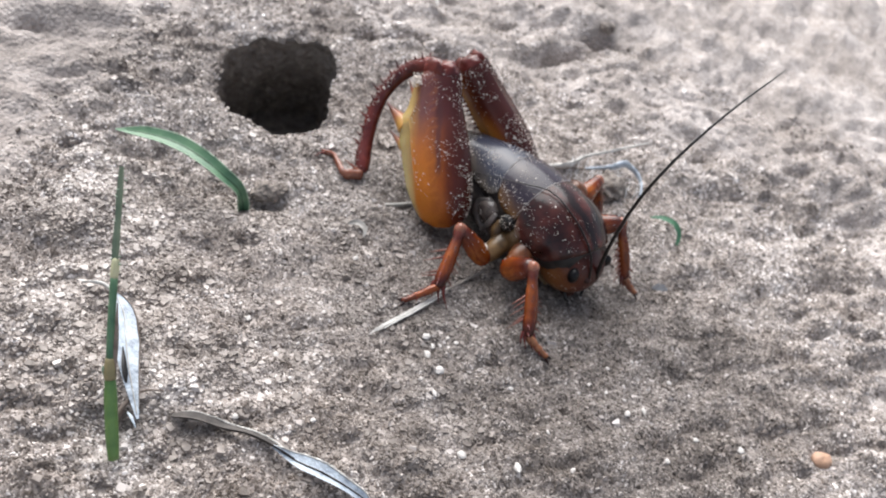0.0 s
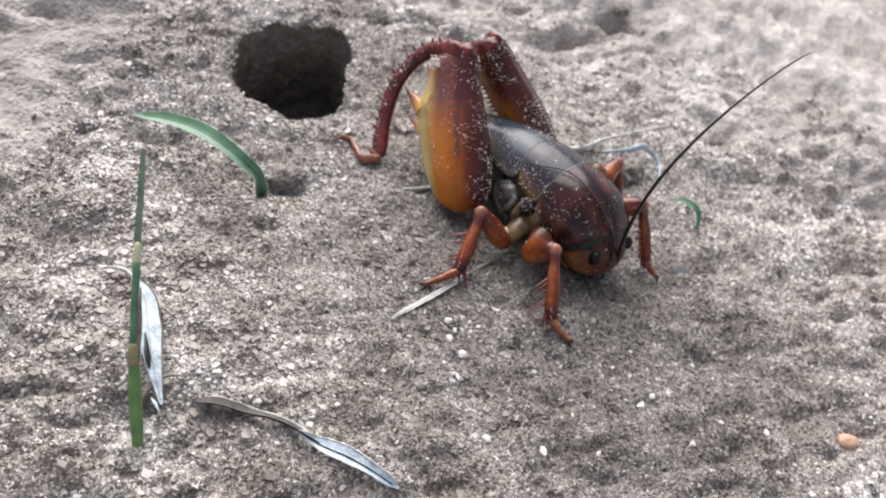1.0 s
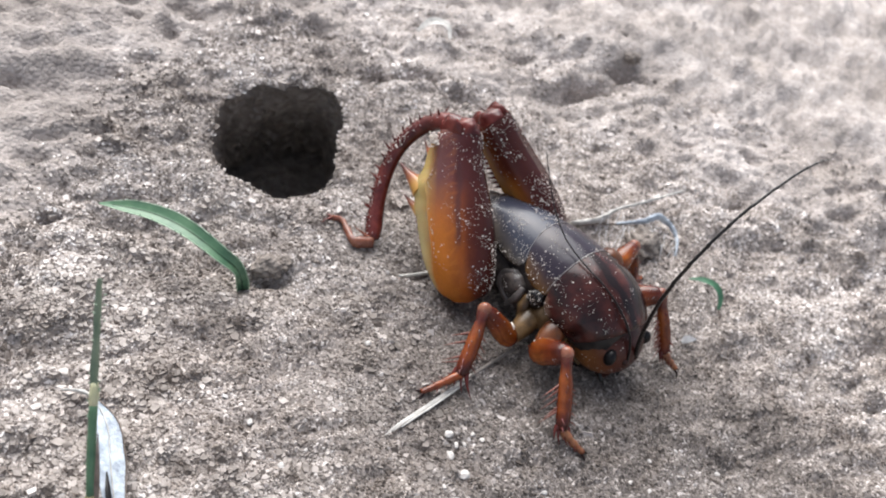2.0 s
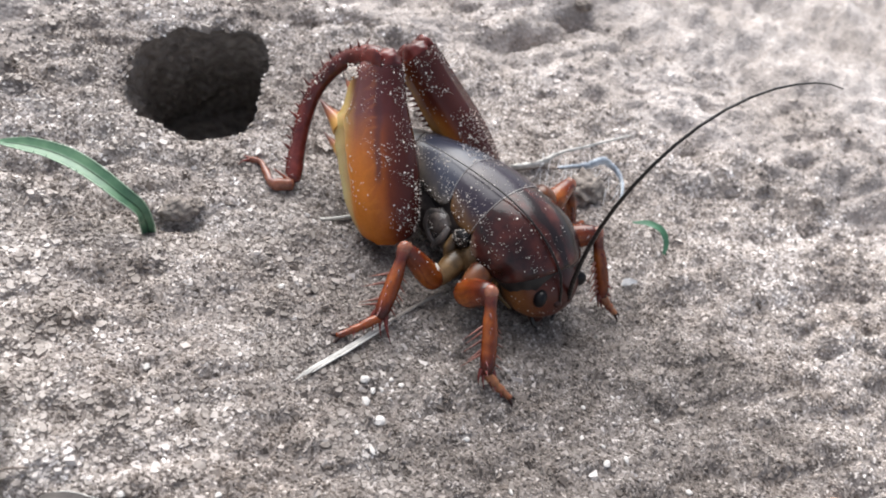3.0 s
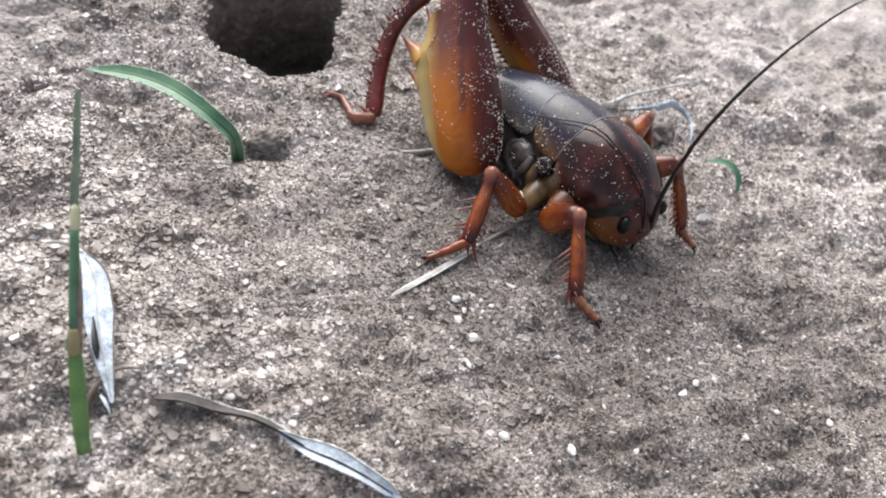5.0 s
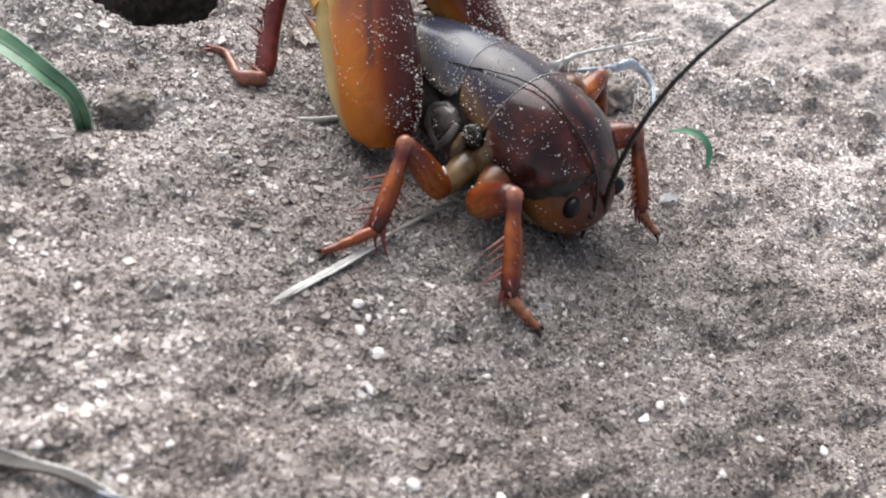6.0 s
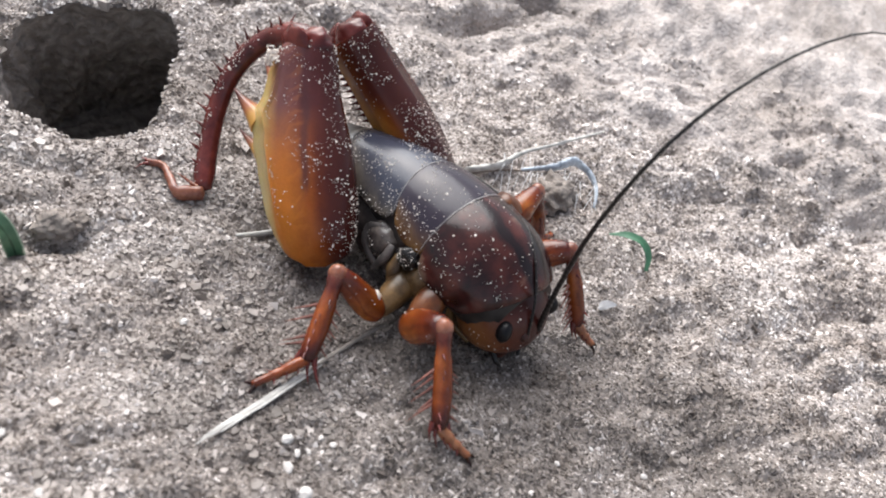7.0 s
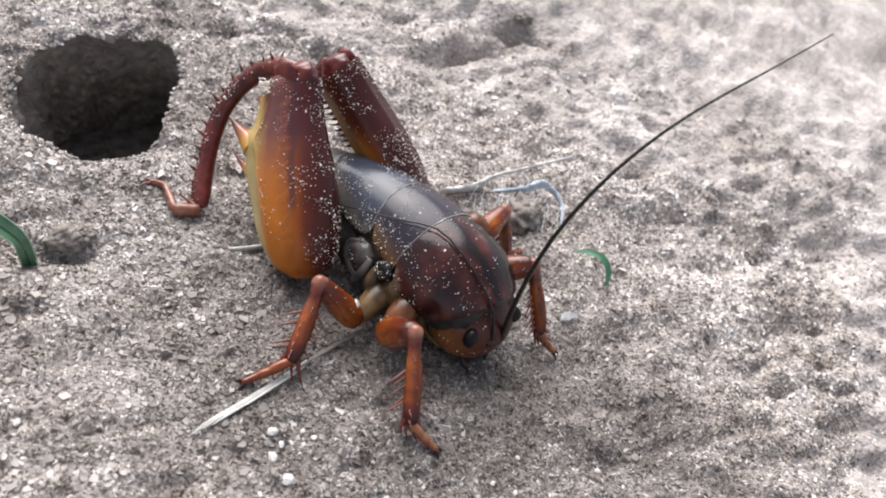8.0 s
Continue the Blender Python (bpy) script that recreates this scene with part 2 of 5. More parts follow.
def mat_silvery():
    """Bleached leaf: bluish white with fine grey veins along it."""
    m = Mat("silvery_dead_leaf")
    n, fine = m.noise(420, 5), m.noise(2600, 3)
    wave = m.node("ShaderNodeTexWave", Scale=1500.0, Distortion=2.0)
    m.link(m.co, wave.inputs["Vector"])
    col = m.ramp(n, [(0.36, (0.28, 0.32, 0.38)), (0.5, (0.44, 0.50, 0.57)), (0.64, (0.58, 0.65, 0.72))])
    col = m.mix(0.12, col, m.ramp(wave.outputs["Fac"], [(0.25, (0.55, 0.55, 0.56)), (0.6, (1, 1, 1))]), "MULTIPLY")
    col = m.mix(0.35, col, m.ramp(fine, [(0.4, (0.5, 0.48, 0.46)), (0.6, (1, 1, 1))]), "MULTIPLY")
    m.bump(m.math("ADD", n, fine), 0.0002, 0.7)
    return m.set(col, 0.5)


M_PALE = mat_silvery()
M_DRY = mat_plain("grey_dry_leaf", (0.022, 0.018, 0.016), (0.10, 0.086, 0.077), 420, 0.7, 0.0002)
M_STRAW = mat_plain("bleached_straw", (0.30, 0.285, 0.265), (0.66, 0.64, 0.60), 600, 0.6, 0.0002)
M_CHAFF = mat_plain("grey_chaff", (0.20, 0.185, 0.17), (0.42, 0.40, 0.37), 700, 0.65, 0.0002)
M_STALK = mat_plain("brown_stalk", (0.10, 0.075, 0.06), (0.24, 0.19, 0.16), 500, 0.7, 0.0002)
M_PEBBLE = mat_plain("tan_pebble", (0.38, 0.22, 0.14), (0.55, 0.36, 0.26), 700, 0.7, 0.0003)
M_CHIP = mat_plain("grey_chip", (0.16, 0.155, 0.155), (0.34, 0.34, 0.35), 500, 0.22, 0.0001)
M_SOIL = mat_plain("dark_crumb", (0.10, 0.082, 0.070), (0.30, 0.26, 0.23), 900, 0.9, 0.0009)

# ---- shapes ----


def mesh_of(name, verts, faces, smooth=True):
    me = bpy.data.meshes.new(name)
    me.from_pydata([tuple(v) for v in verts], [], faces)
    bm = bmesh.new()
    bm.from_mesh(me)
    bmesh.ops.recalc_face_normals(bm, faces=bm.faces)
    bm.to_mesh(me)
    bm.free()
    if smooth:
        me.polygons.foreach_set("use_smooth", [True] * len(me.polygons))
        me.set_sharp_from_angle(angle=radians(66))
    return me


def part(name, shape, material, parent=None, label=""):
    """One mesh object, under a thing or a part. shape: (verts in cm, faces) or a mesh."""
    me = shape if isinstance(shape, bpy.types.Mesh) else mesh_of(name, np.asarray(shape[0]) * CM, shape[1])
    if not me.materials:
        me.materials.append(material)
    ob = new(name, me)
    ob.parent = parent
    if label:
        ob["label"] = label
    return ob


def spline(points, n):
    """n points along a smooth curve through the given ones."""
    p = np.asarray(points, float)
    t = np.r_[0, np.cumsum(np.linalg.norm(np.diff(p, axis=0), axis=1))]
    t /= t[-1]
    m = np.gradient(p, t, axis=0) if len(p) > 2 else np.repeat((p[1] - p[0])[None], 2, 0)
    out = []
    for s in np.linspace(0, 1, n):
        i = min(np.searchsorted(t, s, side="right") - 1, len(p) - 2)
        h = t[i + 1] - t[i]
        x = (s - t[i]) / h
        out.append((2 * x**3 - 3 * x**2 + 1) * p[i] + (x**3 - 2 * x**2 + x) * h * m[i] + (3 * x**2 - 2 * x**3) * p[i + 1] + (x**3 - x**2) * h * m[i + 1])
    return np.array(out)


def limb(points, radii, side=(0, 1, 0), rings=16, n=14, power=1.0, rough=0.0):
    """A closed, rounded tube along a curve. radii: rows of place 0..1, half width along side, half width across."""
    c = spline(points, rings)
    d = np.gradient(c, axis=0)
    d /= np.linalg.norm(d, axis=1)[:, None]
    s = np.asarray(side, float)
    pos = np.linspace(0, 1, rings)
    ra = np.interp(pos, [r[0] for r in radii], [r[1] for r in radii])
    rb = np.interp(pos, [r[0] for r in radii], [r[2] for r in radii])
    rng = np.random.RandomState(int(abs(c.sum() * 997)) % 99991)
    verts = []
    for i in range(rings):
        a = s - d[i] * (s @ d[i])
        a /= np.linalg.norm(a)
        b = np.cross(d[i], a)
        for k in range(n):
            w = 2 * math.pi * k / n
            ca, sa = math.cos(w), math.sin(w)
            ca, sa = math.copysign(abs(ca) ** power, ca), math.copysign(abs(sa) ** power, sa)
            g = 1 + rough * rng.uniform(-1, 1)
            verts.append(c[i] + g * (ra[i] * ca * a + rb[i] * sa * b))
    faces = [(i * n + k, i * n + (k + 1) % n, (i + 1) * n + (k + 1) % n, (i + 1) * n + k) for i in range(rings - 1) for k in range(n)]
    verts += [c[0] - d[0] * min(ra[0], rb[0]) * 0.5, c[-1] + d[-1] * min(ra[-1], rb[-1]) * 0.5]
    e = rings * n
    faces += [(e, (k + 1) % n, k) for k in range(n)] + [(e + 1, (rings - 1) * n + k, (rings - 1) * n + (k + 1) % n) for k in range(n)]
    return np.array(verts), faces


def thorn(root, way, length, radius, bend=(0, 0, 0)):
    """A curved, pointed spine."""
    root, way = np.asarray(root, float), np.asarray(way, float)
    way = way / np.linalg.norm(way)
    tip = root + way * length + np.asarray(bend, float) * length
    mid = root + way * length * 0.5
    side = (0.3, 0.8, 0.5) if abs(way[2]) > 0.7 else (0, 0.1, 1)
    return limb([root, mid, tip], [(0, radius, radius), (0.3, radius * 0.62, radius * 0.62), (0.6, radius * 0.32, radius * 0.32), (1, radius * 0.06, radius * 0.06)], side, 7, 8)


def blob(centre, radii, turn=None, rings=14, n=20, dent=0.0, seed=0):
    """A rounded body with an uneven skin."""
    rng = np.random.RandomState(seed)
    ph = rng.uniform(0, 6, (3, 3))
    verts, faces = [], []
    for i in range(rings + 1):
        th = math.pi * i / rings
        for k in range(n):
            w = 2 * math.pi * k / n
            p = np.array([math.sin(th) * math.cos(w), math.sin(th) * math.sin(w), math.cos(th)])
            g = 1 + dent * sum(math.sin(3.1 * (j + 1) * p[j] + ph[j, 0]) * math.cos(2.7 * p[(j + 1) % 3] * (j + 1) + ph[j, 1]) for j in range(3))
            verts.append(p * g * np.asarray(radii))
    for i in range(rings):
        for k in range(n):
            faces.append((i * n + k, i * n + (k + 1) % n, (i + 1) * n + (k + 1) % n, (i + 1) * n + k))
    v = np.array(verts)
    if turn is not None:
        v = v @ np.array(Euler([radians(a) for a in turn]).to_matrix()).T
    return v + np.asarray(centre, float), faces


def ribbon(points, widths, up=(0, 0, 1), thick=0.012, rings=24, fold=0.0, twist=0.0, cols=7):
    """A blade or leaf: a thin, slightly folded strip with real thickness. fold: how deep its middle lies below its edges."""
    c = spline(points, rings)
    d = np.gradient(c, axis=0)
    d /= np.linalg.norm(d, axis=1)[:, None]
    pos = np.linspace(0, 1, rings)
    w = np.interp(pos, [r[0] for r in widths], [r[1] for r in widths])
    top, low = [], []
    for i in range(rings):
        u = np.asarray(up, float)
        s = np.cross(d[i], u)
        s /= np.linalg.norm(s)
        u = np.cross(s, d[i])
        a = twist * pos[i]
        s, u = math.cos(a) * s + math.sin(a) * u, math.cos(a) * u - math.sin(a) * s
        for k in range(cols):
            x = 2 * k / (cols - 1) - 1
            p = c[i] + s * w[i] * x + u * fold * w[i] * abs(x)
            top.append(p + u * thick / 2 * (1.05 - abs(x)))
            low.append(p - u * thick / 2 * (1.05 - abs(x)))
    n = rings * cols
    faces = []
    for i in range(rings - 1):
        for k in range(cols - 1):
            a, b = i * cols + k, (i + 1) * cols + k
            faces += [(a, a + 1, b + 1, b), (n + a, n + b, n + b + 1, n + a + 1)]
        for k in (0, cols - 1):
            a, b = i * cols + k, (i + 1) * cols + k
            faces.append((a, b, n + b, n + a))
    for i in (0, rings - 1):
        for k in range(cols - 1):
            a = i * cols + k
            faces.append((a, n + a, n + a + 1, a + 1))
    return np.array(top + low), faces


# ---- ground ----
_lat = np.random.RandomState(7).rand(6, 128, 128)


def vnoise(x, y, layer):
    """Smooth random heights 0..1 on a unit lattice."""
    x, y = np.asarray(x, float), np.asarray(y, float)
    i, j = np.floor(x).astype(int), np.floor(y).astype(int)
    fx, fy = x - i, y - j
    fx, fy = fx * fx * (3 - 2 * fx), fy * fy * (3 - 2 * fy)
    g = _lat[layer]
    a, b = g[i % 128, j % 128], g[(i + 1) % 128, j % 128]
    c, d = g[i % 128, (j + 1) % 128], g[(i + 1) % 128, (j + 1) % 128]
    return (a * (1 - fx) + b * fx) * (1 - fy) + (c * (1 - fx) + d * fx) * fy


HOLE = (-3.95, 2.75)
# compass in degrees and half width of the burrow's mouth
RIM = ((12, 0.84), (45, 1.00), (79, 1.46), (100, 1.38), (121, 1.14), (150, 1.0), (176, 0.99), (200, 0.98), (226, 1.06), (257, 1.40), (282, 1.42), (306, 1.47), (335, 1.13))


def hole_rim(a):
    """The burrow's half width in cm along the compass a."""
    soft = sum(np.interp(np.degrees(a) + d, [r[0] for r in RIM], [r[1] for r in RIM], period=360) for d in (-9, 0, 9)) / 3
    return soft + 0.022 * np.sin(9 * a + 0.4) + 0.015 * np.sin(17 * a + 2)


def hole_edge(x, y):
    """How far a place lies inside the burrow's rim, in cm (negative outside)."""
    dx, dy = x - HOLE[0], y - HOLE[1]
    a = np.arctan2(dy, dx)
    return hole_rim(a) + 0.08 * (vnoise(x * 2.2, y * 2.2, 3) - 0.5) - np.hypot(dx, dy)



# dips in the soil: middle, half lengths, turn in degrees, depth
DIPS = ((-2.60, 5.55, 0.75, 0.17, 38, 0.45), (-1.75, 5.45, 0.32, 0.18, 20, 0.42), (0.35, 7.45, 0.95, 0.20, 50, 0.50), (1.05, 8.5, 0.40, 0.22, 20, 0.5), (1.9, 8.5, 0.7, 0.2, 10, 0.22), (-2.92, 0.06, 0.26, 0.13, 25, 0.26), (-5.20, 2.62, 0.34, 0.20, 15, 0.36), (5.9, 3.4, 0.9, 0.28, 35, 0.2), (7.2, 6.0, 1.4, 0.35, 30, 0.3), (3.9, 6.2, 0.9, 0.25, 45, 0.16), (-6.5, 2.45, 0.8, 0.22, 20, 0.16), (-7.5, 1.7, 0.8, 0.25, 20, 0.2), (-4.75, 0.10, 0.7, 0.14, 15, 0.07))


def ground_z(x, y):
    """Height of the ground in cm, before the burrow is cut."""
    x, y = np.asarray(x, float), np.asarray(y, float)
    far = np.clip((np.hypot(x - 0.3, y - 0.6) - 2.5) / 5, 0, 1)
    z = (0.12 + 0.30 * far) * (vnoise(x / 2.3 + 3, y / 1.5 + 9, 0) - 0.5)
    z = z + (0.11 + 0.14 * far) * (vnoise(x / 0.85 + 31, y / 0.62 + 5, 1) - 0.5)
    z = z + (0.11 + 0.10 * far) * (vnoise(x / 0.34, y / 0.28, 2) - 0.5) + (0.05 + 0.03 * far) * (vnoise(x / 0.12, y / 0.12, 4) - 0.5)
    # small slanting pits where the crust has crumbled
    p, q = 0.82 * x + 0.57 * y, 0.82 * y - 0.57 * x
    pits = np.clip(vnoise(p / 0.50 + 17, q / 0.22 + 70, 5) - 0.58, 0, 1) + 0.7 * np.clip(vnoise(p / 0.26 + 77, q / 0.17 + 20, 3) - 0.62, 0, 1)
    z = z - (0.12 + 0.26 * far) * pits
    for cx, cy, a, b, t, d in DIPS:
        c, s = math.cos(radians(t)), math.sin(radians(t))
        p, q = ((x - cx) * c + (y - cy) * s) / a, ((y - cy) * c - (x - cx) * s) / b
        z = z - d * np.exp(-(p * p + q * q))
    rim = np.exp(-((hole_edge(x, y) + 0.25) / 0.35) ** 2)
    return z + 0.08 * rim


def build_ground():
    def axis(lo, hi, step):
        mid = np.arange(lo, hi, step)
        out, s, p = [], step, hi
        while p < 8000:
            out.append(p)
            s *= 1.035 if s < 0.5 else 1.25
            p += s
        low, s, p = [], step, lo - step
        while p > -8000:
            low.append(p)
            s *= 1.035 if s < 0.5 else 1.25
            p -= s
        return np.r_[low[::-1], mid, out]

    xs, ys = axis(-6.2, 7.2, 0.06), axis(-5.6, 7.5, 0.06)
    gx, gy = np.meshgrid(xs, ys)
    z = ground_z(gx, gy)
    e = hole_edge(gx, gy)
    rim = np.exp(-((e / 0.06) ** 2))
    snap = np.where((e > -0.012) & (e < 0.09), e, 0.0)      # the sheet ends cleanly at the rim
    wall = np.arctan2(gy - HOLE[1], gx - HOLE[0])
    px, py = gx + snap * np.cos(wall), gy + snap * np.sin(wall)
    z = np.where(snap != 0, ground_z(px, py), z) - 0.05 * rim
    gx, gy = px, py
    nx, ny = len(xs), len(ys)
    me = bpy.data.meshes.new("ground")
    co = np.stack([gx, gy, z], -1).reshape(-1, 3) * CM
    i = np.arange(ny - 1)[:, None] * nx + np.arange(nx - 1)
    quads = np.stack([i, i + 1, i + nx + 1, i + nx], -1).reshape(-1, 4)
    quads = quads[e.ravel()[quads].min(1) < -0.012]
    me.vertices.add(len(co))
    me.vertices.foreach_set("co", co.ravel())
    me.loops.add(quads.size)
    me.loops.foreach_set("vertex_index", quads.ravel())
    me.polygons.add(len(quads))
    me.polygons.foreach_set("loop_start", np.arange(len(quads)) * 4)
    me.polygons.foreach_set("use_smooth", np.ones(len(quads), bool))
    me.update()
    me.validate()
    me.materials.append(M_GROUND)
    return tagged(new("ground", me), "dry sandy soil with a round burrow hole", "ground", kind="structure")


def build_burrow():
    """The burrow's earthen wall, slanting down from the rim."""
    n, rings = 200, 90
    verts = []
    for i in range(rings + 1):
        d = 3.0 * (i / rings) ** 1.2
        for k in range(n):
            a = 2 * math.pi * k / n
            ca, sa = math.cos(a), math.sin(a)
            r0 = hole_rim(a)
            x0, y0 = HOLE[0] + r0 * ca, HOLE[1] + r0 * sa
            r = r0 + 0.08 * (float(vnoise(x0 * 2.2, y0 * 2.2, 3)) - 0.5)
            top = float(ground_z(x0, y0)) - 0.03
            r += 0.16 * min(1, d / 0.5) - 0.05 * d
            r += min(1, d * 2) * (0.24 * (vnoise(2.2 * ca + d * 1.3 + 40, 2.2 * sa + d * 0.9 + 40, 2) - 0.5) + 0.12 * (vnoise(5 * ca + 40, 5 * sa + d * 2 + 40, 4) - 0.5) + 0.12 * (vnoise(64 * k / n * 2, d * 9, 1) - 0.5))
            verts.append((HOLE[0] + r * ca - 0.12 * d, HOLE[1] + r * sa + 0.6 * d, top - d))
    faces = [(i * n + k, i * n + (k + 1) % n, (i + 1) * n + (k + 1) % n, (i + 1) * n + k) for i in range(rings) for k in range(n)]
    faces.append(tuple(range(rings * n, rings * n + n)))
    ob = part("burrow_wall", (verts, faces), mat_plain("moist_soil", (0.185, 0.162, 0.148), (0.42, 0.38, 0.35), 600, 0.9, 0.0018))
    return tagged(ob, "dark earthen wall of the burrow hole", "burrow", kind="structure")


def scatter_mesh(name, at, size, rng, flat=0.75, lean=1.0):
    """Angular grains, six-sided and askew, at places in cm."""
    n = len(at)
    cube = np.array([(x, y, z) for x in (-1, 1) for y in (-1, 1) for z in (-1, 1)], float)
    quad = np.array([(0, 1, 3, 2), (4, 6, 7, 5), (0, 4, 5, 1), (2, 3, 7, 6), (0, 2, 6, 4), (1, 5, 7, 3)])
    v = cube[None] * (1 + rng.uniform(-0.45, 0.35, (n, 8, 3))) * rng.uniform(0.6, 1.15, (n, 1, 3)) * 0.62
    v[:, :, 2] *= flat
    q = rng.normal(size=(n, 4)) * (1, lean, lean, 1)
    q /= np.linalg.norm(q, axis=1)[:, None]
    w, x, y, z = q.T
    rot = np.stack([1 - 2 * (y * y + z * z), 2 * (x * y - z * w), 2 * (x * z + y * w), 2 * (x * y + z * w), 1 - 2 * (x * x + z * z), 2 * (y * z - x * w), 2 * (x * z - y * w), 2 * (y * z + x * w), 1 - 2 * (x * x + y * y)], -1).reshape(n, 3, 3)
    v = np.einsum("nij,nkj->nki", rot, v) * np.asarray(size)[:, None, None] + np.asarray(at)[:, None]
    me = bpy.data.meshes.new(name)
    quads = (quad[None] + 8 * np.arange(n)[:, None, None]).reshape(-1, 4)
    me.vertices.add(8 * n)
    me.vertices.foreach_set("co", (v * CM).ravel())
    me.loops.add(quads.size)
    me.loops.foreach_set("vertex_index", quads.ravel().astype(np.int32))
    me.polygons.add(len(quads))
    me.polygons.foreach_set("loop_start", np.arange(len(quads)) * 4)
    me.polygons.foreach_set("use_smooth", np.zeros(len(quads), bool))
    me.update()
    me.validate()
    return me


def facet_mesh(name, at, size, rng, height=0.5, flat_top=False):
    """Low, irregular four-sided chips that lie on the soil, pointed or flat-topped; places in cm."""
    n = len(at)
    e = 6 if flat_top else 4
    turn = rng.uniform(0, 6.283, (n, 1)) + np.arange(e) * 6.2832 / e + rng.uniform(-2.0 / e, 2.0 / e, (n, e))
    r = np.asarray(size)[:, None] * rng.uniform(0.55 if flat_top else 0.6, 1.25, (n, e))
    s = np.asarray(size)[:, None]
    low = np.stack([r * np.cos(turn), r * np.sin(turn), -0.30 * s * np.ones((1, e))], -1)
    if flat_top:
        k = rng.uniform(0.62, 0.85, (n, 1))
        top = np.stack([k * r * np.cos(turn), k * r * np.sin(turn), s * height * rng.uniform(0.6, 1.2, (n, e))], -1)
        v = np.concatenate([low, top], 1)
        quad = np.array([(k, (k + 1) % 6, 6 + (k + 1) % 6, 6 + k) for k in range(6)] + [(6, 7, 8, 9), (6, 9, 10, 11)])
    else:
        tip = np.concatenate([s * rng.uniform(-0.45, 0.45, (n, 1)), s * rng.uniform(-0.45, 0.45, (n, 1)), s * height * rng.uniform(0.5, 1.4, (n, 1))], 1)
        v = np.concatenate([low, tip[:, None]], 1)
        quad = np.array([(0, 1, 4), (1, 2, 4), (2, 3, 4), (3, 0, 4)])
    v = v + np.asarray(at)[:, None]
    faces = (quad[None] + v.shape[1] * np.arange(n)[:, None, None]).reshape(-1, quad.shape[1])
    me = bpy.data.meshes.new(name)
    me.vertices.add(v.shape[0] * v.shape[1])
    me.vertices.foreach_set("co", (v * CM).ravel())
    me.loops.add(faces.size)
    me.loops.foreach_set("vertex_index", faces.ravel().astype(np.int32))
    me.polygons.add(len(faces))
    me.polygons.foreach_set("loop_start", np.arange(len(faces)) * faces.shape[1])
    me.polygons.foreach_set("use_smooth", np.zeros(len(faces), bool))
    me.update()
    return me


def build_fine_sand():
    """The fine angular sand that covers the soil."""
    rng = np.random.RandomState(29)
    n = 300000
    x, y = rng.uniform(-6.0, 7.0, n), -5.6 + 11.6 * rng.rand(n) ** 1.25
    keep = hole_edge(x, y) < 0.0
    x, y = x[keep], y[keep]
    size = np.clip(rng.lognormal(-3.75, 0.42, len(x)), 0.010, 0.06)
    me = facet_mesh("fine_sand", np.stack([x, y, ground_z(x, y)], -1), size, rng, 0.42)
    me.materials.append(M_GRAIN)
    return tagged(new("fine_sand", me), "fine angular grey and tan sand covering the soil", "sand", kind="stuff")


def build_grains():
    rng = np.random.RandomState(11)
    n = 90000
    x, y = rng.uniform(-6.6, 8.0, n), -5.8 + 14.6 * rng.rand(n) ** 1.2
    keep = rng.rand(n) < 0.30 + 0.9 * np.clip(vnoise(x / 1.1 + 50, y / 0.9, 0) * 1.6 - 0.35, 0, 1)
    keep &= hole_edge(x, y) < 0.02
    x, y = x[keep], y[keep]
    size = np.clip(rng.lognormal(-3.86, 0.50, len(x)), 0.008, 0.085)
    z = ground_z(x, y) + size * rng.uniform(-0.40, 0.04, len(x))
    me = scatter_mesh("sand_grains", np.stack([x, y, z], -1), size, rng, 0.48, 0.30)
    me.materials.append(M_GRAIN)
    return tagged(new("sand_grains", me), "loose pale and brown quartz sand grains on soil", "sand", kind="stuff")


def build_flakes():
    """Larger flat chips of quartz and crust, thickest where nothing has trodden."""
    rng = np.random.RandomState(19)
    n = 110000
    x, y = rng.uniform(-6.2, 7.0, n), rng.uniform(-5.6, 3.2, n)
    thick = 0.5 * np.exp(-(((x - 0.45) / 0.7) ** 2) - ((y + 2.1) / 0.35) ** 2) + np.clip(1.2 - np.hypot((x + 3.4) / 4.6, (y + 2.6) / 3.6), 0.16, 1) * np.clip(vnoise(x / 0.7 + 20, y / 0.6 + 11, 3) * 2.2 - 0.55, 0.04, 1)
    keep = (rng.rand(n) < thick) & (hole_edge(x, y) < -0.05)
    x, y = x[keep], y[keep]
    size = np.clip(rng.lognormal(-3.68, 0.44, len(x)), 0.016, 0.08)
    z = ground_z(x, y) + size * rng.uniform(-0.16, 0.10, len(x))
    me = facet_mesh("sand_flakes", np.stack([x, y, z], -1), size, rng, 0.30, True)
    me.materials.append(M_FLAKE)
    return tagged(new("sand_flakes", me), "larger flat pale chips of quartz and crust on soil", "sand", kind="stuff")


build_ground()
build_burrow()
build_fine_sand()
build_flakes()
build_grains()

# ---- the cricket ----
# its own space: x ahead, y to its left, z up, cm
M_SCLER = mat_chitin("tawny_side_plate", (0.045, 0.026, 0.012), (0.17, 0.10, 0.042), 400, 0.32, 0.1)
M_MEMB = mat_chitin("grey_joint_skin", (0.045, 0.036, 0.034), (0.15, 0.125, 0.11), 420, 0.25, 0.3)
M_PLEURA = mat_chitin("dark_flank_skin", (0.035, 0.028, 0.026), (0.12, 0.095, 0.085), 350, 0.45, 0.0, spec=0.15)
M_FOLD = mat_chitin("grey_fold_skin", (0.05, 0.045, 0.043), (0.17, 0.15, 0.14), 420, 0.3, 0.1)
cricket = new("cricket")
cricket.matrix_world = pose(0.0078, 0.0116, 0, 0, 0, -34.0)
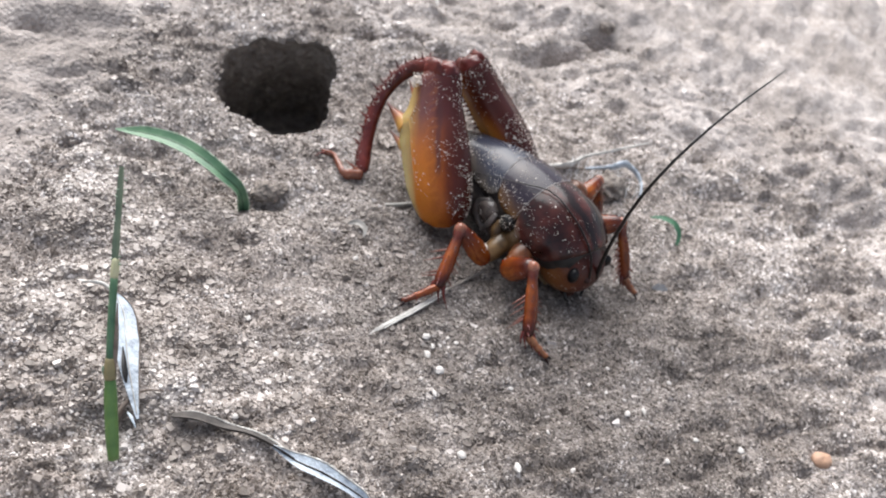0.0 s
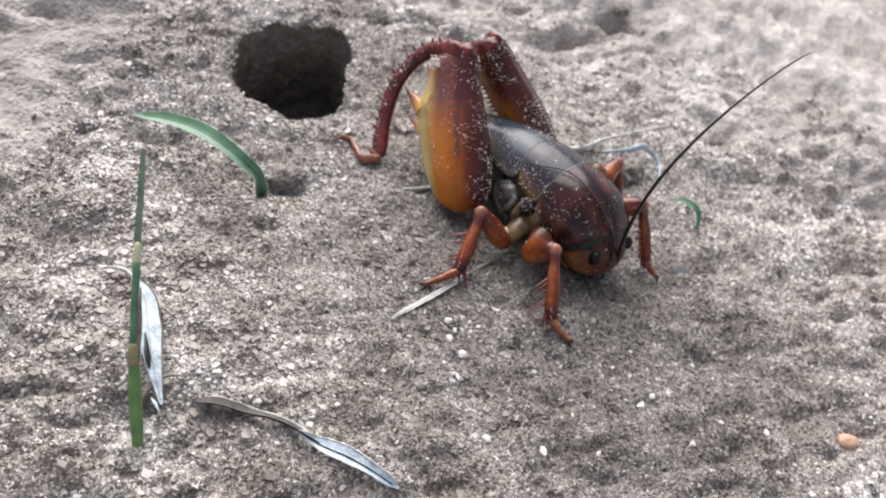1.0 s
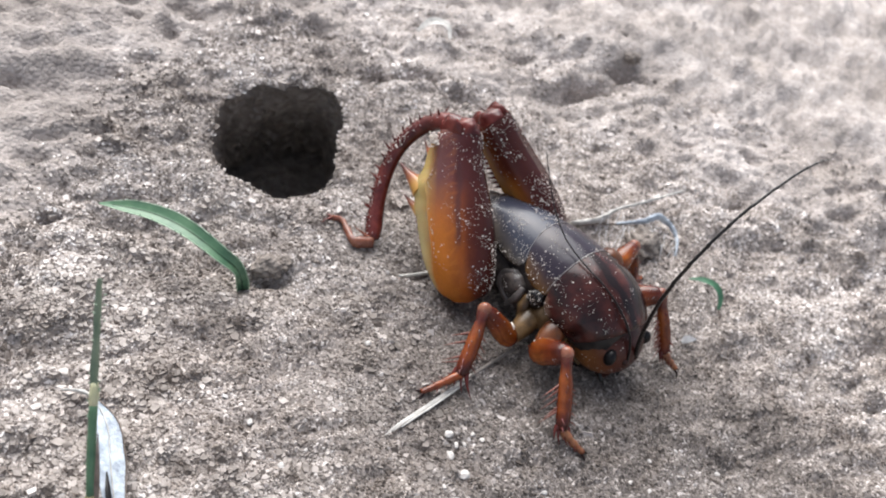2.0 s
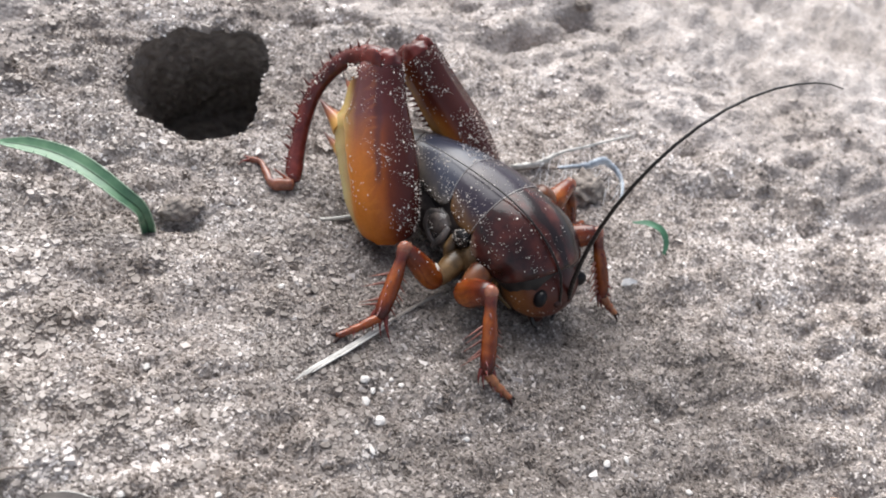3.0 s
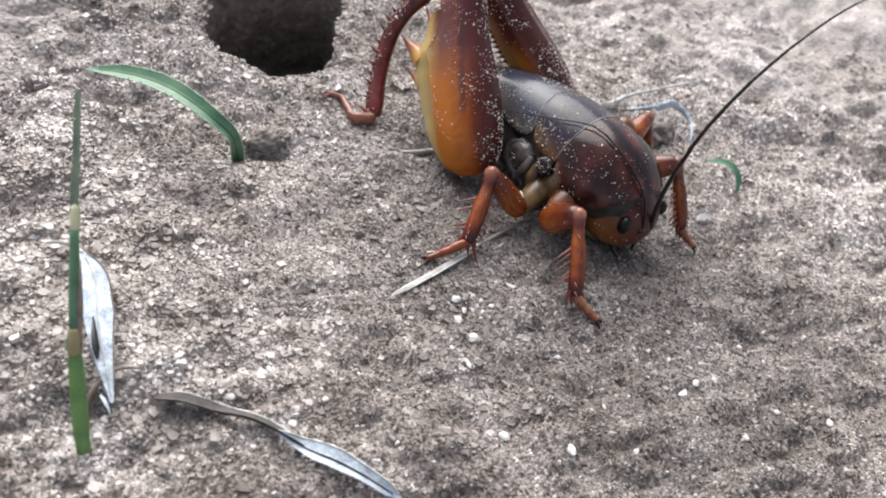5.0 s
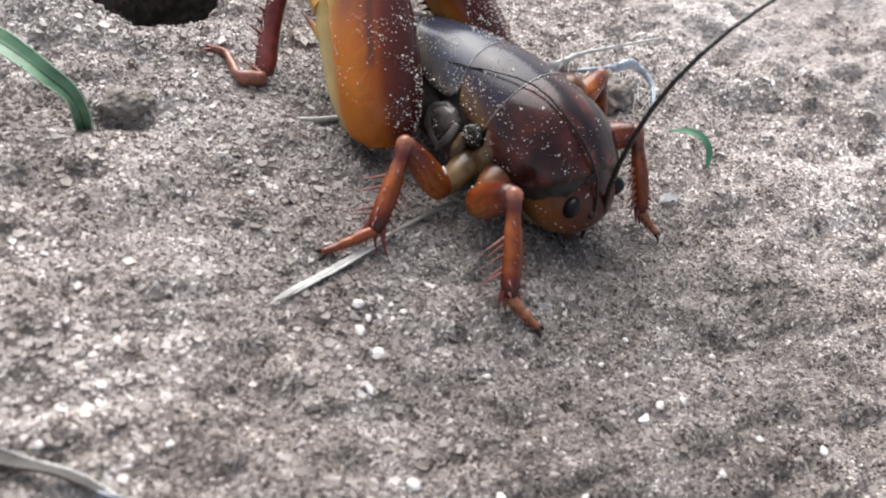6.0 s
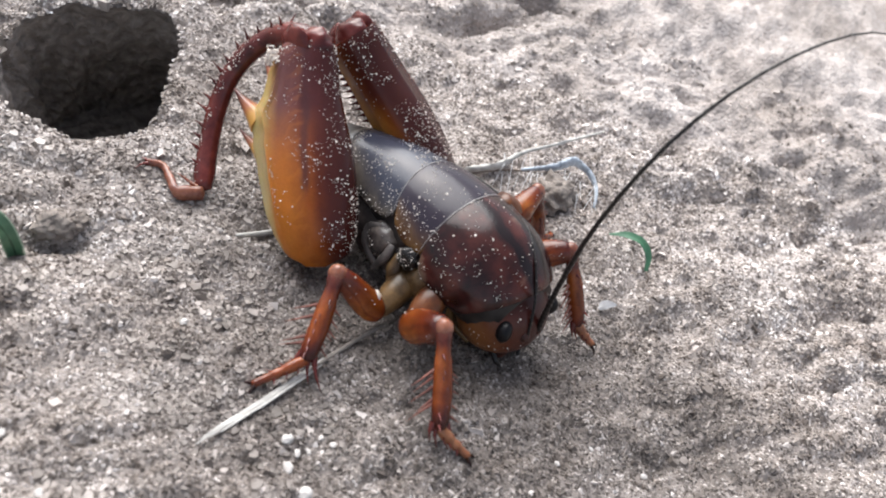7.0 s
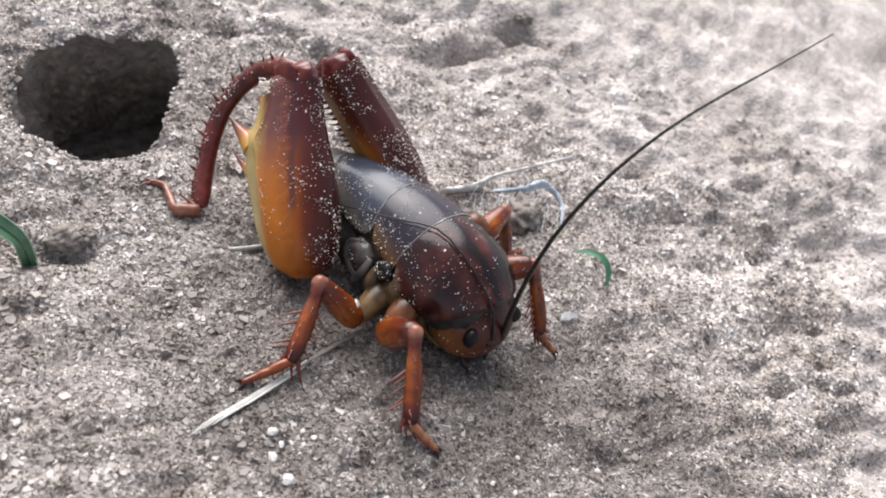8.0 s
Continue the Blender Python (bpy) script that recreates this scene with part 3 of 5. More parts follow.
tagged(cricket, "large brown wingless cricket with orange legs standing on sand", "cricket")

BODY_U = [-2.3, -1.95, -1.54, -0.98, -0.55, -0.05, 0.3, 0.6, 0.85, 1.02]
BODY_Z = [0.48, 0.53, 0.60, 0.68, 0.71, 0.72, 0.70, 0.64, 0.56, 0.50]      # height of its middle
BODY_W = [0.20, 0.33, 0.46, 0.54, 0.62, 0.67, 0.67, 0.64, 0.56, 0.44]      # half width
BODY_H = [0.20, 0.35, 0.46, 0.55, 0.60, 0.61, 0.61, 0.60, 0.52, 0.40]      # half height above the middle


def girth(u):
    """Height of the body's middle, half width and half height at a station, along a smooth line."""
    return [float(np.mean([np.interp(u + d, BODY_U, col) for d in (-0.14, -0.07, 0, 0.07, 0.14)])) for col in (BODY_Z, BODY_W, BODY_H)]


def skin(u, ang, off=0.0):
    """A place on the body's back; ang in radians from the top, to its left."""
    zc, w, h = girth(u)
    return np.array([u, 0.15 + 0.05 * u + (w + off) * math.sin(ang), zc + (h + off) * math.cos(ang)])


def plate(u0, u1, low, off=0.02, thick=0.03, bulge=0.02, slant=(0.0, 0.0), lobe=0.0, flare=0.0, rows=16, cols=40):
    """A back plate: an arched shell over the body from the front station u0 to the hind one u1, down to the angle low on both sides.
    slant: how far its front and hind edges run ahead on the flanks. lobe: how round its lower corners are."""
    top, under = [], []
    for i in range(rows + 1):
        x = i / rows
        for k in range(cols + 1):
            e = 2 * k / cols - 1
            edge = abs(e)
            a = low * e
            fall = 1 - math.cos(a)
            f, h = u0 + slant[0] * fall, u1 + slant[1] * fall
            u = f + (h - f) * x
            u += lobe * ((f + h) / 2 - u) * edge**5
            a *= 1 - 0.16 * lobe * edge**4 * (2 * x - 1) ** 2
            lift = off + bulge * math.sin(math.pi * x) ** 0.6
            lift += flare * max(0, edge - 0.45) ** 2 - 0.05 * max(0, edge - 0.93) / 0.07
            top.append(skin(u, a, lift)), under.append(skin(u, a, lift - thick))
    n, c = len(top), cols + 1
    faces = []
    for i in range(rows):
        for k in range(cols):
            a, b = i * c + k, (i + 1) * c + k
            faces += [(a, a + 1, b + 1, b), (n + a, n + b, n + b + 1, n + a + 1)]
        for k in (0, cols):
            a, b = i * c + k, (i + 1) * c + k
            faces.append((a, b, n + b, n + a))
    for i in (0, rows):
        for k in range(cols):
            a = i * c + k
            faces.append((a, n + a, n + a + 1, a + 1))
    return np.array(top + under), faces


def trunk():
    rows, n = 30, 24
    verts = []
    for u in np.linspace(-2.3, 0.95, rows):
        zc, w, h = girth(u)
        for k in range(n):
            a = 2 * math.pi * k / n
            hh = h if math.cos(a) > 0 else min(0.44, h)
            verts.append((u, 0.15 + 0.05 * u + 0.93 * w * math.sin(a), zc + 0.95 * hh * math.cos(a)))
    faces = [(i * n + k, i * n + (k + 1) % n, (i + 1) * n + (k + 1) % n, (i + 1) * n + k) for i in range(rows - 1) for k in range(n)]
    return np.array(verts), faces + [tuple(range(n)), tuple(range((rows - 1) * n, rows * n))]


DUST = []


def dusty(shape, count, way=(0, 0, 1), least=0.2):
    """Marks a shape that catches sand grains on the faces that look along way."""
    DUST.append((shape, count, np.asarray(way, float), least))
    return shape


def rim_line(u, low, off, slant=0.0):
    """The thin pale seam along a back plate's hind edge."""
    pts = [skin(u + slant * (1 - math.cos(a)), a, off) for a in np.linspace(-low, low, 25)]
    return limb(pts, [(0, 0.002, 0.002), (0.3, 0.0052, 0.0045), (0.7, 0.0052, 0.0045), (1, 0.002, 0.002)], (1, 0, 0), 64, 6, rough=0.25)


part("trunk", trunk(), mat_chitin("dark_body_skin", (0.014, 0.012, 0.012), (0.045, 0.036, 0.032), 350, 0.4, 0.0), cricket, "grey-brown soft body under the plates")
part("pronotum", dusty(plate(0.99, -0.06, 1.74, 0.026, 0.022, 0.020, (-0.27, 0.02), 0.34, 0.04), 430, (-0.2, -0.7, 0.6), 0.2), M_PRO, cricket, "glossy dark mahogany neck shield")
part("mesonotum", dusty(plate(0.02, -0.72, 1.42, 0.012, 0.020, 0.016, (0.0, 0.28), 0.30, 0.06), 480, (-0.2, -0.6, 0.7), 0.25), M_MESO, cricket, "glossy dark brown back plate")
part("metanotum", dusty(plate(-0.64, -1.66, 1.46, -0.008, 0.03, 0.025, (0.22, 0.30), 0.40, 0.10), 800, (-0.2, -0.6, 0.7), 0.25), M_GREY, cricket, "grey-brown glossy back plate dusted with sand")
seam = mat_plain("pale_seam", (0.12, 0.105, 0.10), (0.42, 0.39, 0.37), 420, 0.4)
part("seam", rim_line(-0.066, 1.35, 0.034, 0.02), seam, cricket, "thin pale seam between plates")
part("seam", rim_line(-0.726, 1.20, 0.018, 0.28), seam, cricket, "thin pale seam between plates")
part("fringe", rim_line(-1.665, 1.1, 0.004, 0.30), M_DARK, cricket, "dark hairy hind rim of the back plate")
u = -1.56
for n in range(5):
    part("abdomen_plate", plate(u, u - 0.22, 1.5, -0.030 - 0.008 * n, 0.03, 0.012), M_GREY if n < 3 else M_PLEURA, cricket)
    u -= 0.17


def mat_head():
    """Orange cheeks, a mahogany face and crown."""
    m = Mat("head_chitin")
    n, fine = m.noise(260, 5), m.noise(3500, 3)
    g = m.math("ADD", m.along((0.36, 0.74, 0.57), 0.0, 1.0), m.math("MULTIPLY", m.math("SUBTRACT", n, 0.5), 0.22))
    col = m.ramp(g, [(0.05, (0.14, 0.060, 0.022)), (0.30, (0.21, 0.080, 0.024)), (0.44, (0.13, 0.042, 0.015)), (0.62, (0.080, 0.020, 0.011)), (0.90, (0.045, 0.010, 0.008))])
    col = m.mix(m.along((0, 0, -1), -0.30, -0.10), col, (0.15, 0.075, 0.04))
    col = m.mix(0.25, col, m.ramp(fine, [(0.35, (0.5, 0.5, 0.5)), (0.65, (1, 1, 1))]), "MULTIPLY")
    m.bump(m.math("ADD", fine, n), 0.00003, 0.5)
    return m.set(col, 0.30, IOR=1.4, Specular_IOR_Level=0.4)


# head
head = part("head", dusty(blob((0.74, 0.17, 0.48), (0.47, 0.53, 0.45), (0, 8, 0), 26, 36), 60, (0.3, -0.6, 0.5), 0.2), mat_head(), cricket, "brown-orange glossy head with a mahogany face")
for y in (-1, 1):
    part("eye", blob((1.02, 0.17 + y * 0.35, 0.62), (0.12, 0.085, 0.120), (0, 20, y * 48), 16, 22), M_EYE, head, "black bean-shaped eye")
    part("antenna_socket", limb([(1.08, 0.13 + y * 0.10, 0.53), (1.20, 0.12 + y * 0.10, 0.57)], [(0, 0.075, 0.075), (0.7, 0.06, 0.06), (1, 0.045, 0.045)], (0, 1, 0), 8, 14), M_CROWN, head)
    part("mandible", blob((0.98, 0.16 + y * 0.13, 0.15), (0.11, 0.12, 0.12), (0, 20, 0), 10, 14), M_CROWN, head, "dark jaw")
    part("palp", limb([(0.98, 0.14 + y * 0.20, 0.16), (1.06, 0.12 + y * 0.20, 0.10), (1.12, 0.10 + y * 0.14, 0.04)], [(0, 0.035, 0.035), (0.6, 0.03, 0.03), (1, 0.014, 0.014)], (0, 1, 0), 10, 8), M_DARK, head)
    part("cheek_rim", limb([(0.46, 0.17 + y * 0.44, 0.62), (0.42, 0.17 + y * 0.47, 0.42), (0.50, 0.17 + y * 0.42, 0.22), (0.72, 0.17 + y * 0.34, 0.10)], [(0, 0.03, 0.03), (0.5, 0.045, 0.04), (1, 0.03, 0.03)], (0, 1, 0), 18, 10), M_SCLER, head, "pale tan rim of the cheek")

def mat_leg(name, p, q, tones):
    """Leg chitin whose colour changes from the joint p to the joint q."""
    m = Mat(name)
    d = (q - p) / np.linalg.norm(q - p)
    n, fine = m.noise(330, 4), m.noise(3800, 3)
    f = m.math("ADD", m.along(tuple(d), float(p @ d), float(q @ d)), m.math("MULTIPLY", m.math("SUBTRACT", n, 0.5), 0.35))
    col = m.mix(0.3, m.ramp(f, tones), m.ramp(fine, [(0.35, (0.45, 0.45, 0.45)), (0.65, (1, 1, 1))]), "MULTIPLY")
    col = m.mix(0.5, col, m.ramp(m.noise(700, 4), [(0.35, (0.55, 0.45, 0.42)), (0.6, (1.1, 1.1, 1.1))]), "MULTIPLY")
    # dark streaks along the leg, and a highlight line painted between them
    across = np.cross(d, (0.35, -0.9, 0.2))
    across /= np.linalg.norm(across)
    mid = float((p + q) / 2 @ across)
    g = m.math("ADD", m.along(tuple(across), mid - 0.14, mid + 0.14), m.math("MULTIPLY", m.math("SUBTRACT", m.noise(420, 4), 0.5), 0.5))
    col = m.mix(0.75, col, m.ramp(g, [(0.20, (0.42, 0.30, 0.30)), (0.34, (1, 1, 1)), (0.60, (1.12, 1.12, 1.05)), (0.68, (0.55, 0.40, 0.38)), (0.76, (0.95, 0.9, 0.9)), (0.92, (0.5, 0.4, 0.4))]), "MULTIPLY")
    m.bump(m.math("ADD", fine, n), 0.00009, 0.6)
    mat = m.set(col, 0.18, Coat_Weight=0.15, Coat_Roughness=0.08, IOR=1.4, Specular_IOR_Level=0.42)
    m.b.inputs["Subsurface Weight"].default_value = 0.3
    m.b.inputs["Subsurface Radius"].default_value = (1.0, 0.35, 0.12)
    m.b.inputs["Subsurface Scale"].default_value = 0.0009
    return mat


FEMUR_TONES = [(0.0, (0.22, 0.045, 0.010)), (0.35, (0.34, 0.098, 0.017)), (0.68, (0.22, 0.046, 0.012)), (0.95, (0.10, 0.019, 0.012))]
TIBIA_TONES = [(0.0, (0.20, 0.065, 0.045)), (0.14, (0.10, 0.020, 0.014)), (0.36, (0.27, 0.072, 0.017)), (0.72, (0.24, 0.056, 0.014)), (0.92, (0.11, 0.018, 0.009)), (1.0, (0.06, 0.010, 0.007))]

# walking legs: rows of femur root, knee, shin end, toe


def walking_leg(kind, root, knee, shin, toe, fat, thin):
    root, knee, shin, toe = (np.array(p, float) for p in (root, knee, shin, toe))
    y = 1 if root[1] > 0 else -1
    hip = np.array([root[0] - 0.10, 0.13 + y * 0.45, root[2] + 0.24])
    part(kind + "_coxa", limb([hip, (hip + root) / 2 + (0, 0, 0.04), root], [(0, 0.13, 0.12), (0.4, 0.16, 0.14), (0.65, 0.15, 0.13), (0.88, 0.11, 0.10), (1, 0.08, 0.08)], (1, 0, 0), 18, 18), M_SCLER if kind == "midleg" and y < 0 else M_COXA, cricket, "tawny hip joint")
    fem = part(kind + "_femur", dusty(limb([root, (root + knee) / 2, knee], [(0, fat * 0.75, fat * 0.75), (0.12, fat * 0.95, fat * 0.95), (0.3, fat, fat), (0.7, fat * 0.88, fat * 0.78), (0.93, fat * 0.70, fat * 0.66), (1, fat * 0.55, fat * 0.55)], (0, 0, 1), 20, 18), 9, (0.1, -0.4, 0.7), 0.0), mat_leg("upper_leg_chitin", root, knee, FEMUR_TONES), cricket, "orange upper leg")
    part("knee", blob(knee, (thin * 1.02, thin * 1.0, thin * 1.04), None, 10, 14, 0.03, 2), M_KNEE, fem, "reddish knee with a pale sheen")
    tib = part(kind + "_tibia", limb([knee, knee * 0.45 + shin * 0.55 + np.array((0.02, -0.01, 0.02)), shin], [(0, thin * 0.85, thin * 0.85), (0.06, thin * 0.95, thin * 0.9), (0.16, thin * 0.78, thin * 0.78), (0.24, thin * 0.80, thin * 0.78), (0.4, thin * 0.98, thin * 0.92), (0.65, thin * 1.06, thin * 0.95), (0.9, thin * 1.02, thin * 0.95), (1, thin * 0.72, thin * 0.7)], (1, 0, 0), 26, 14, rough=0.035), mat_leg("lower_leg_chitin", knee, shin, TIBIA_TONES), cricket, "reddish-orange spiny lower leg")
    d = (shin - knee) / np.linalg.norm(shin - knee)
    out = np.cross(d, (0, 0, 1.0))
    out /= np.linalg.norm(out)
    rng = np.random.RandomState(int(abs(shin.sum() * 1000)))
    for f in (0.40, 0.50, 0.60, 0.68, 0.76, 0.85):
        for sg in (-1, 1):
            if rng.rand() < 0.15:
                continue
            p = knee + (shin - knee) * (f + rng.uniform(-0.03, 0.03))
            long = rng.uniform(0.18, 0.30) if sg > 0 else rng.uniform(0.08, 0.16)
            part("spine", thorn(p + sg * out * thin * 0.8, sg * out * rng.uniform(0.7, 1.0) + d * rng.uniform(0.35, 0.65), long, 0.021), M_BRISTLE, tib)
    face = np.cross(d, out)
    for f in np.linspace(0.28, 0.94, 8):
        for sg in (-1, 1):
            p = knee + (shin - knee) * (f + rng.uniform(-0.03, 0.03))
            part("hook", thorn(p + sg * face * thin * 0.85 + out * rng.uniform(-0.5, 0.5) * thin, sg * face + d * 0.8, rng.uniform(0.06, 0.11), 0.018), M_RED, tib)
    for sg, ln in ((-1, 0.30), (-0.3, 0.24), (0.4, 0.22), (1, 0.17)):
        part("spur", thorn(shin - d * 0.05 + sg * out * thin * 0.65, d + sg * out * 0.45, ln, 0.040, d * 0.1 - out * 0.2), M_RED, tib)
    mid = (shin + toe) / 2 - (0, 0, 0.015)
    tar = part(kind + "_tarsus", limb([shin, mid, toe], [(0, 0.056, 0.052), (0.22, 0.068, 0.058), (0.36, 0.062, 0.055), (0.44, 0.048, 0.045), (0.62, 0.062, 0.05), (0.70, 0.042, 0.04), (1, 0.04, 0.036)], (0, 0, 1), 20, 12), M_TARSUS if kind == "foreleg" else M_SHIN, cricket, "pale orange jointed foot" if kind == "foreleg" else "reddish jointed foot")
    w = (toe - shin) / np.linalg.norm(toe - shin)
    o = np.cross(w, (0, 0, 1.0))
    for f in (0.18, 0.40, 0.64):
        for sg in (-1, 1):
            part("pad_spine", thorn(shin + (toe - shin) * f + sg * o * 0.045, w * 0.6 + sg * o, 0.075, 0.014), M_RED, tar)
    for sg in (-1, 1):
        part("claw", thorn(toe + sg * o * 0.03, w + sg * o * 0.45 - np.array((0, 0, 0.10)), 0.15, 0.024, (-0.25, -0.1, -0.30)), M_CROWN, tar)


M_COXA = mat_chitin("brown_hip_chitin", (0.05, 0.016, 0.009), (0.17, 0.060, 0.022), 320, 0.28, 0.1, sss=0.2)
M_KNEE = mat_chitin("knee_chitin", (0.11, 0.030, 0.018), (0.30, 0.12, 0.075), 420, 0.24, 0.3, sss=0.2)
M_BRISTLE = mat_chitin("pale_red_bristle", (0.10, 0.030, 0.022), (0.26, 0.10, 0.075), 600, 0.35)
walking_leg("foreleg", (0.38, -0.82, 0.38), (0.78, -0.93, 0.88), (1.38, -1.28, 0.25), (1.71, -1.11, 0.05), 0.185, 0.094)
walking_leg("foreleg", (0.45, 0.72, 0.70), (0.76, 1.00, 0.97), (1.25, 1.03, 0.22), (1.49, 1.15, 0.05), 0.175, 0.092)
walking_leg("midleg", (0.02, -0.93, 0.26), (-0.30, -1.33, 0.76), (0.09, -1.87, 0.20), (-0.01, -2.38, 0.05), 0.155, 0.095)
walking_leg("midleg", (0.07, 0.78, 0.92), (0.0, 1.20, 1.09), (0.14, 1.52, 0.25), (0.06, 2.02, 0.05), 0.155, 0.090)
part("membrane", blob((-0.06, -0.93, 0.42), (0.075, 0.06, 0.125), (25, 20, 0), 10, 14, 0.10, 3), M_WHITE, cricket, "white joint membrane")


def mat_thigh(axis, lo, hi, a, f0, f1, low_tones, high_tones, line):
    """Tones across the thigh, from its dark back edge to its pale lower edge, that darken towards the knee. line: where a purple stripe runs."""
    m = Mat("thigh_chitin")
    n = m.noise(300, 4)
    wob = m.math("MULTIPLY", m.math("SUBTRACT", n, 0.5), 0.10)
    g = m.math("ADD", m.along(axis, lo, hi), wob)
    f = m.math("ADD", m.along(a, f0, f1), m.math("MULTIPLY", m.math("SUBTRACT", m.noise(170, 3), 0.5), 0.30))
    col = m.mix(m.ramp(f, [(0.26, (0, 0, 0)), (0.66, (1, 1, 1))]), m.ramp(g, low_tones), m.ramp(g, high_tones))
    stripe = m.ramp(g, [(line - 0.05, (0, 0, 0)), (line - 0.015, (1, 1, 1)), (line + 0.015, (1, 1, 1)), (line + 0.06, (0, 0, 0))])
    reach = m.ramp(f, [(0.20, (0, 0, 0)), (0.34, (0.75, 0.75, 0.75)), (0.7, (0.5, 0.5, 0.5)), (0.9, (0, 0, 0))])
    col = m.mix(m.math("MULTIPLY", stripe, reach), col, (0.060, 0.026, 0.030))
    bars = m.math("SINE", m.math("ADD", m.math("MULTIPLY", f, 85.0), m.math("MULTIPLY", g, 30.0)))
    band = m.ramp(g, [(line, (0, 0, 0)), (line + 0.05, (0.2, 0.2, 0.2)), (line + 0.12, (0.14, 0.14, 0.14)), (line + 0.22, (0, 0, 0))])
    col = m.mix(band, col, m.ramp(bars, [(0.3, (0.16, 0.040, 0.016)), (0.8, (0.46, 0.15, 0.03))]))
    fine = m.noise(4200, 3)
    col = m.mix(0.25, col, m.ramp(fine, [(0.35, (0.5, 0.5, 0.5)), (0.65, (1, 1, 1))]), "MULTIPLY")
    m.bump(m.math("ADD", fine, n), 0.00003, 0.5)
    mat = m.set(col, 0.22, Coat_Weight=0.0, IOR=1.4, Specular_IOR_Level=0.34)
    m.b.inputs["Subsurface Weight"].default_value = 0.30
    m.b.inputs["Subsurface Radius"].default_value = (1.0, 0.40, 0.12)
    m.b.inputs["Subsurface Scale"].default_value = 0.0013
    return mat


def mat_spur(root, way, length):
    """Straw-yellow at the root, red to black at the tip."""
    way = np.asarray(way) / np.linalg.norm(way)
    m = Mat("thorn_chitin")
    r = float(np.asarray(root) @ way)
    col = m.ramp(m.along(tuple(way), r, r + length), [(0.20, (0.46, 0.24, 0.06)), (0.45, (0.30, 0.10, 0.045)), (0.85, (0.09, 0.025, 0.020))])
    return m.set(col, 0.3)


def thigh(hip, a, low, side, length, rows, rings=52, n=84):
    """A swollen, flattened thigh. rows: place along it, reach to its lower edge, reach to its back edge, half thickness."""
    rows = np.array(rows, float)
    fs = rows[0, 0] + (rows[-1, 0] - rows[0, 0]) * (0.5 - 0.5 * np.cos(np.linspace(0, math.pi, rings)))
    verts = []
    for f in fs:
        rl, rr, rb = (np.mean([np.interp(f + d, rows[:, 0], rows[:, k]) for d in (-0.02, 0, 0.02)]) for k in (1, 2, 3))
        mid = hip + a * length * f + low * (rl - rr) / 2
        fade = min(1, max(0, (f - 0.02) / 0.2), max(0, (0.98 - f) / 0.15))
        for k in range(n):
            w = 2 * math.pi * k / n
            x, y = math.cos(w), math.sin(w)
            keel = min(1, max(0, (x - 0.42) / 0.40))
            y *= 1 - 0.34 * keel * keel * (3 - 2 * keel) * fade
            y *= 1 + fade * (0.11 * math.exp(-((x - 0.44) / 0.05) ** 2) + 0.06 * math.exp(-((x + 0.30) / 0.07) ** 2) + 0.06 * math.exp(-((x + 0.72) / 0.05) ** 2) - 0.04 * math.exp(-((x - 0.05) / 0.12) ** 2))
            verts.append(mid + low * (rl + rr) / 2 * x + side * rb * y)
    faces = [(i * n + k, i * n + (k + 1) % n, (i + 1) * n + (k + 1) % n, (i + 1) * n + k) for i in range(rings - 1) for k in range(n)]
    faces += [tuple(range(n)), tuple(range((rings - 1) * n, rings * n))]
    return np.array(verts), faces


THIGH_NEAR = ((-0.15, 0.06, 0.05, 0.05), (-0.13, 0.20, 0.24, 0.15), (-0.09, 0.32, 0.36, 0.25), (-0.01, 0.42, 0.43, 0.33), (0.08, 0.51, 0.455, 0.38), (0.15, 0.565, 0.455, 0.40), (0.31, 0.635, 0.44, 0.41), (0.42, 0.67, 0.415, 0.395), (0.48, 0.71, 0.395, 0.375), (0.53, 0.69, 0.37, 0.36), (0.60, 0.74, 0.34, 0.34), (0.65, 0.74, 0.315, 0.32), (0.70, 0.64, 0.295, 0.30), (0.74, 0.585, 0.28, 0.285), (0.826, 0.54, 0.255, 0.26), (0.89, 0.49, 0.25, 0.25), (0.955, 0.43, 0.24, 0.24), (1.0, 0.33, 0.21, 0.20))
THIGH_FAR = [(f, rl * 0.9, rr + 0.04 * f, 0.16 * f + rb * 0.68) for f, rl, rr, rb in THIGH_NEAR]
DEEP, MAROON = (0.045, 0.011, 0.009), (0.075, 0.017, 0.012)
LOW_TONES = [(0.05, DEEP), (0.17, MAROON), (0.24, (0.12, 0.026, 0.011)), (0.33, (0.30, 0.078, 0.013)), (0.52, (0.46, 0.14, 0.017)), (0.70, (0.48, 0.155, 0.020)), (0.745, (0.43, 0.25, 0.08)), (0.88, (0.46, 0.37, 0.18))]
# purple tones near the knee imitate sky sheen by colour
HIGH_TONES = [(0.10, DEEP), (0.28, (0.075, 0.020, 0.020)), (0.48, (0.125, 0.048, 0.048)), (0.62, (0.15, 0.062, 0.056)), (0.69, (0.28, 0.14, 0.060)), (0.80, (0.46, 0.33, 0.13))]
FAR_LOW = [(0.36, DEEP), (0.52, MAROON), (0.63, (0.20, 0.05, 0.012)), (0.76, (0.42, 0.14, 0.018)), (0.93, (0.50, 0.24, 0.05))]
FAR_HIGH = [(0.40, DEEP), (0.70, MAROON), (0.86, (0.16, 0.045, 0.015)), (0.97, (0.36, 0.15, 0.03))]


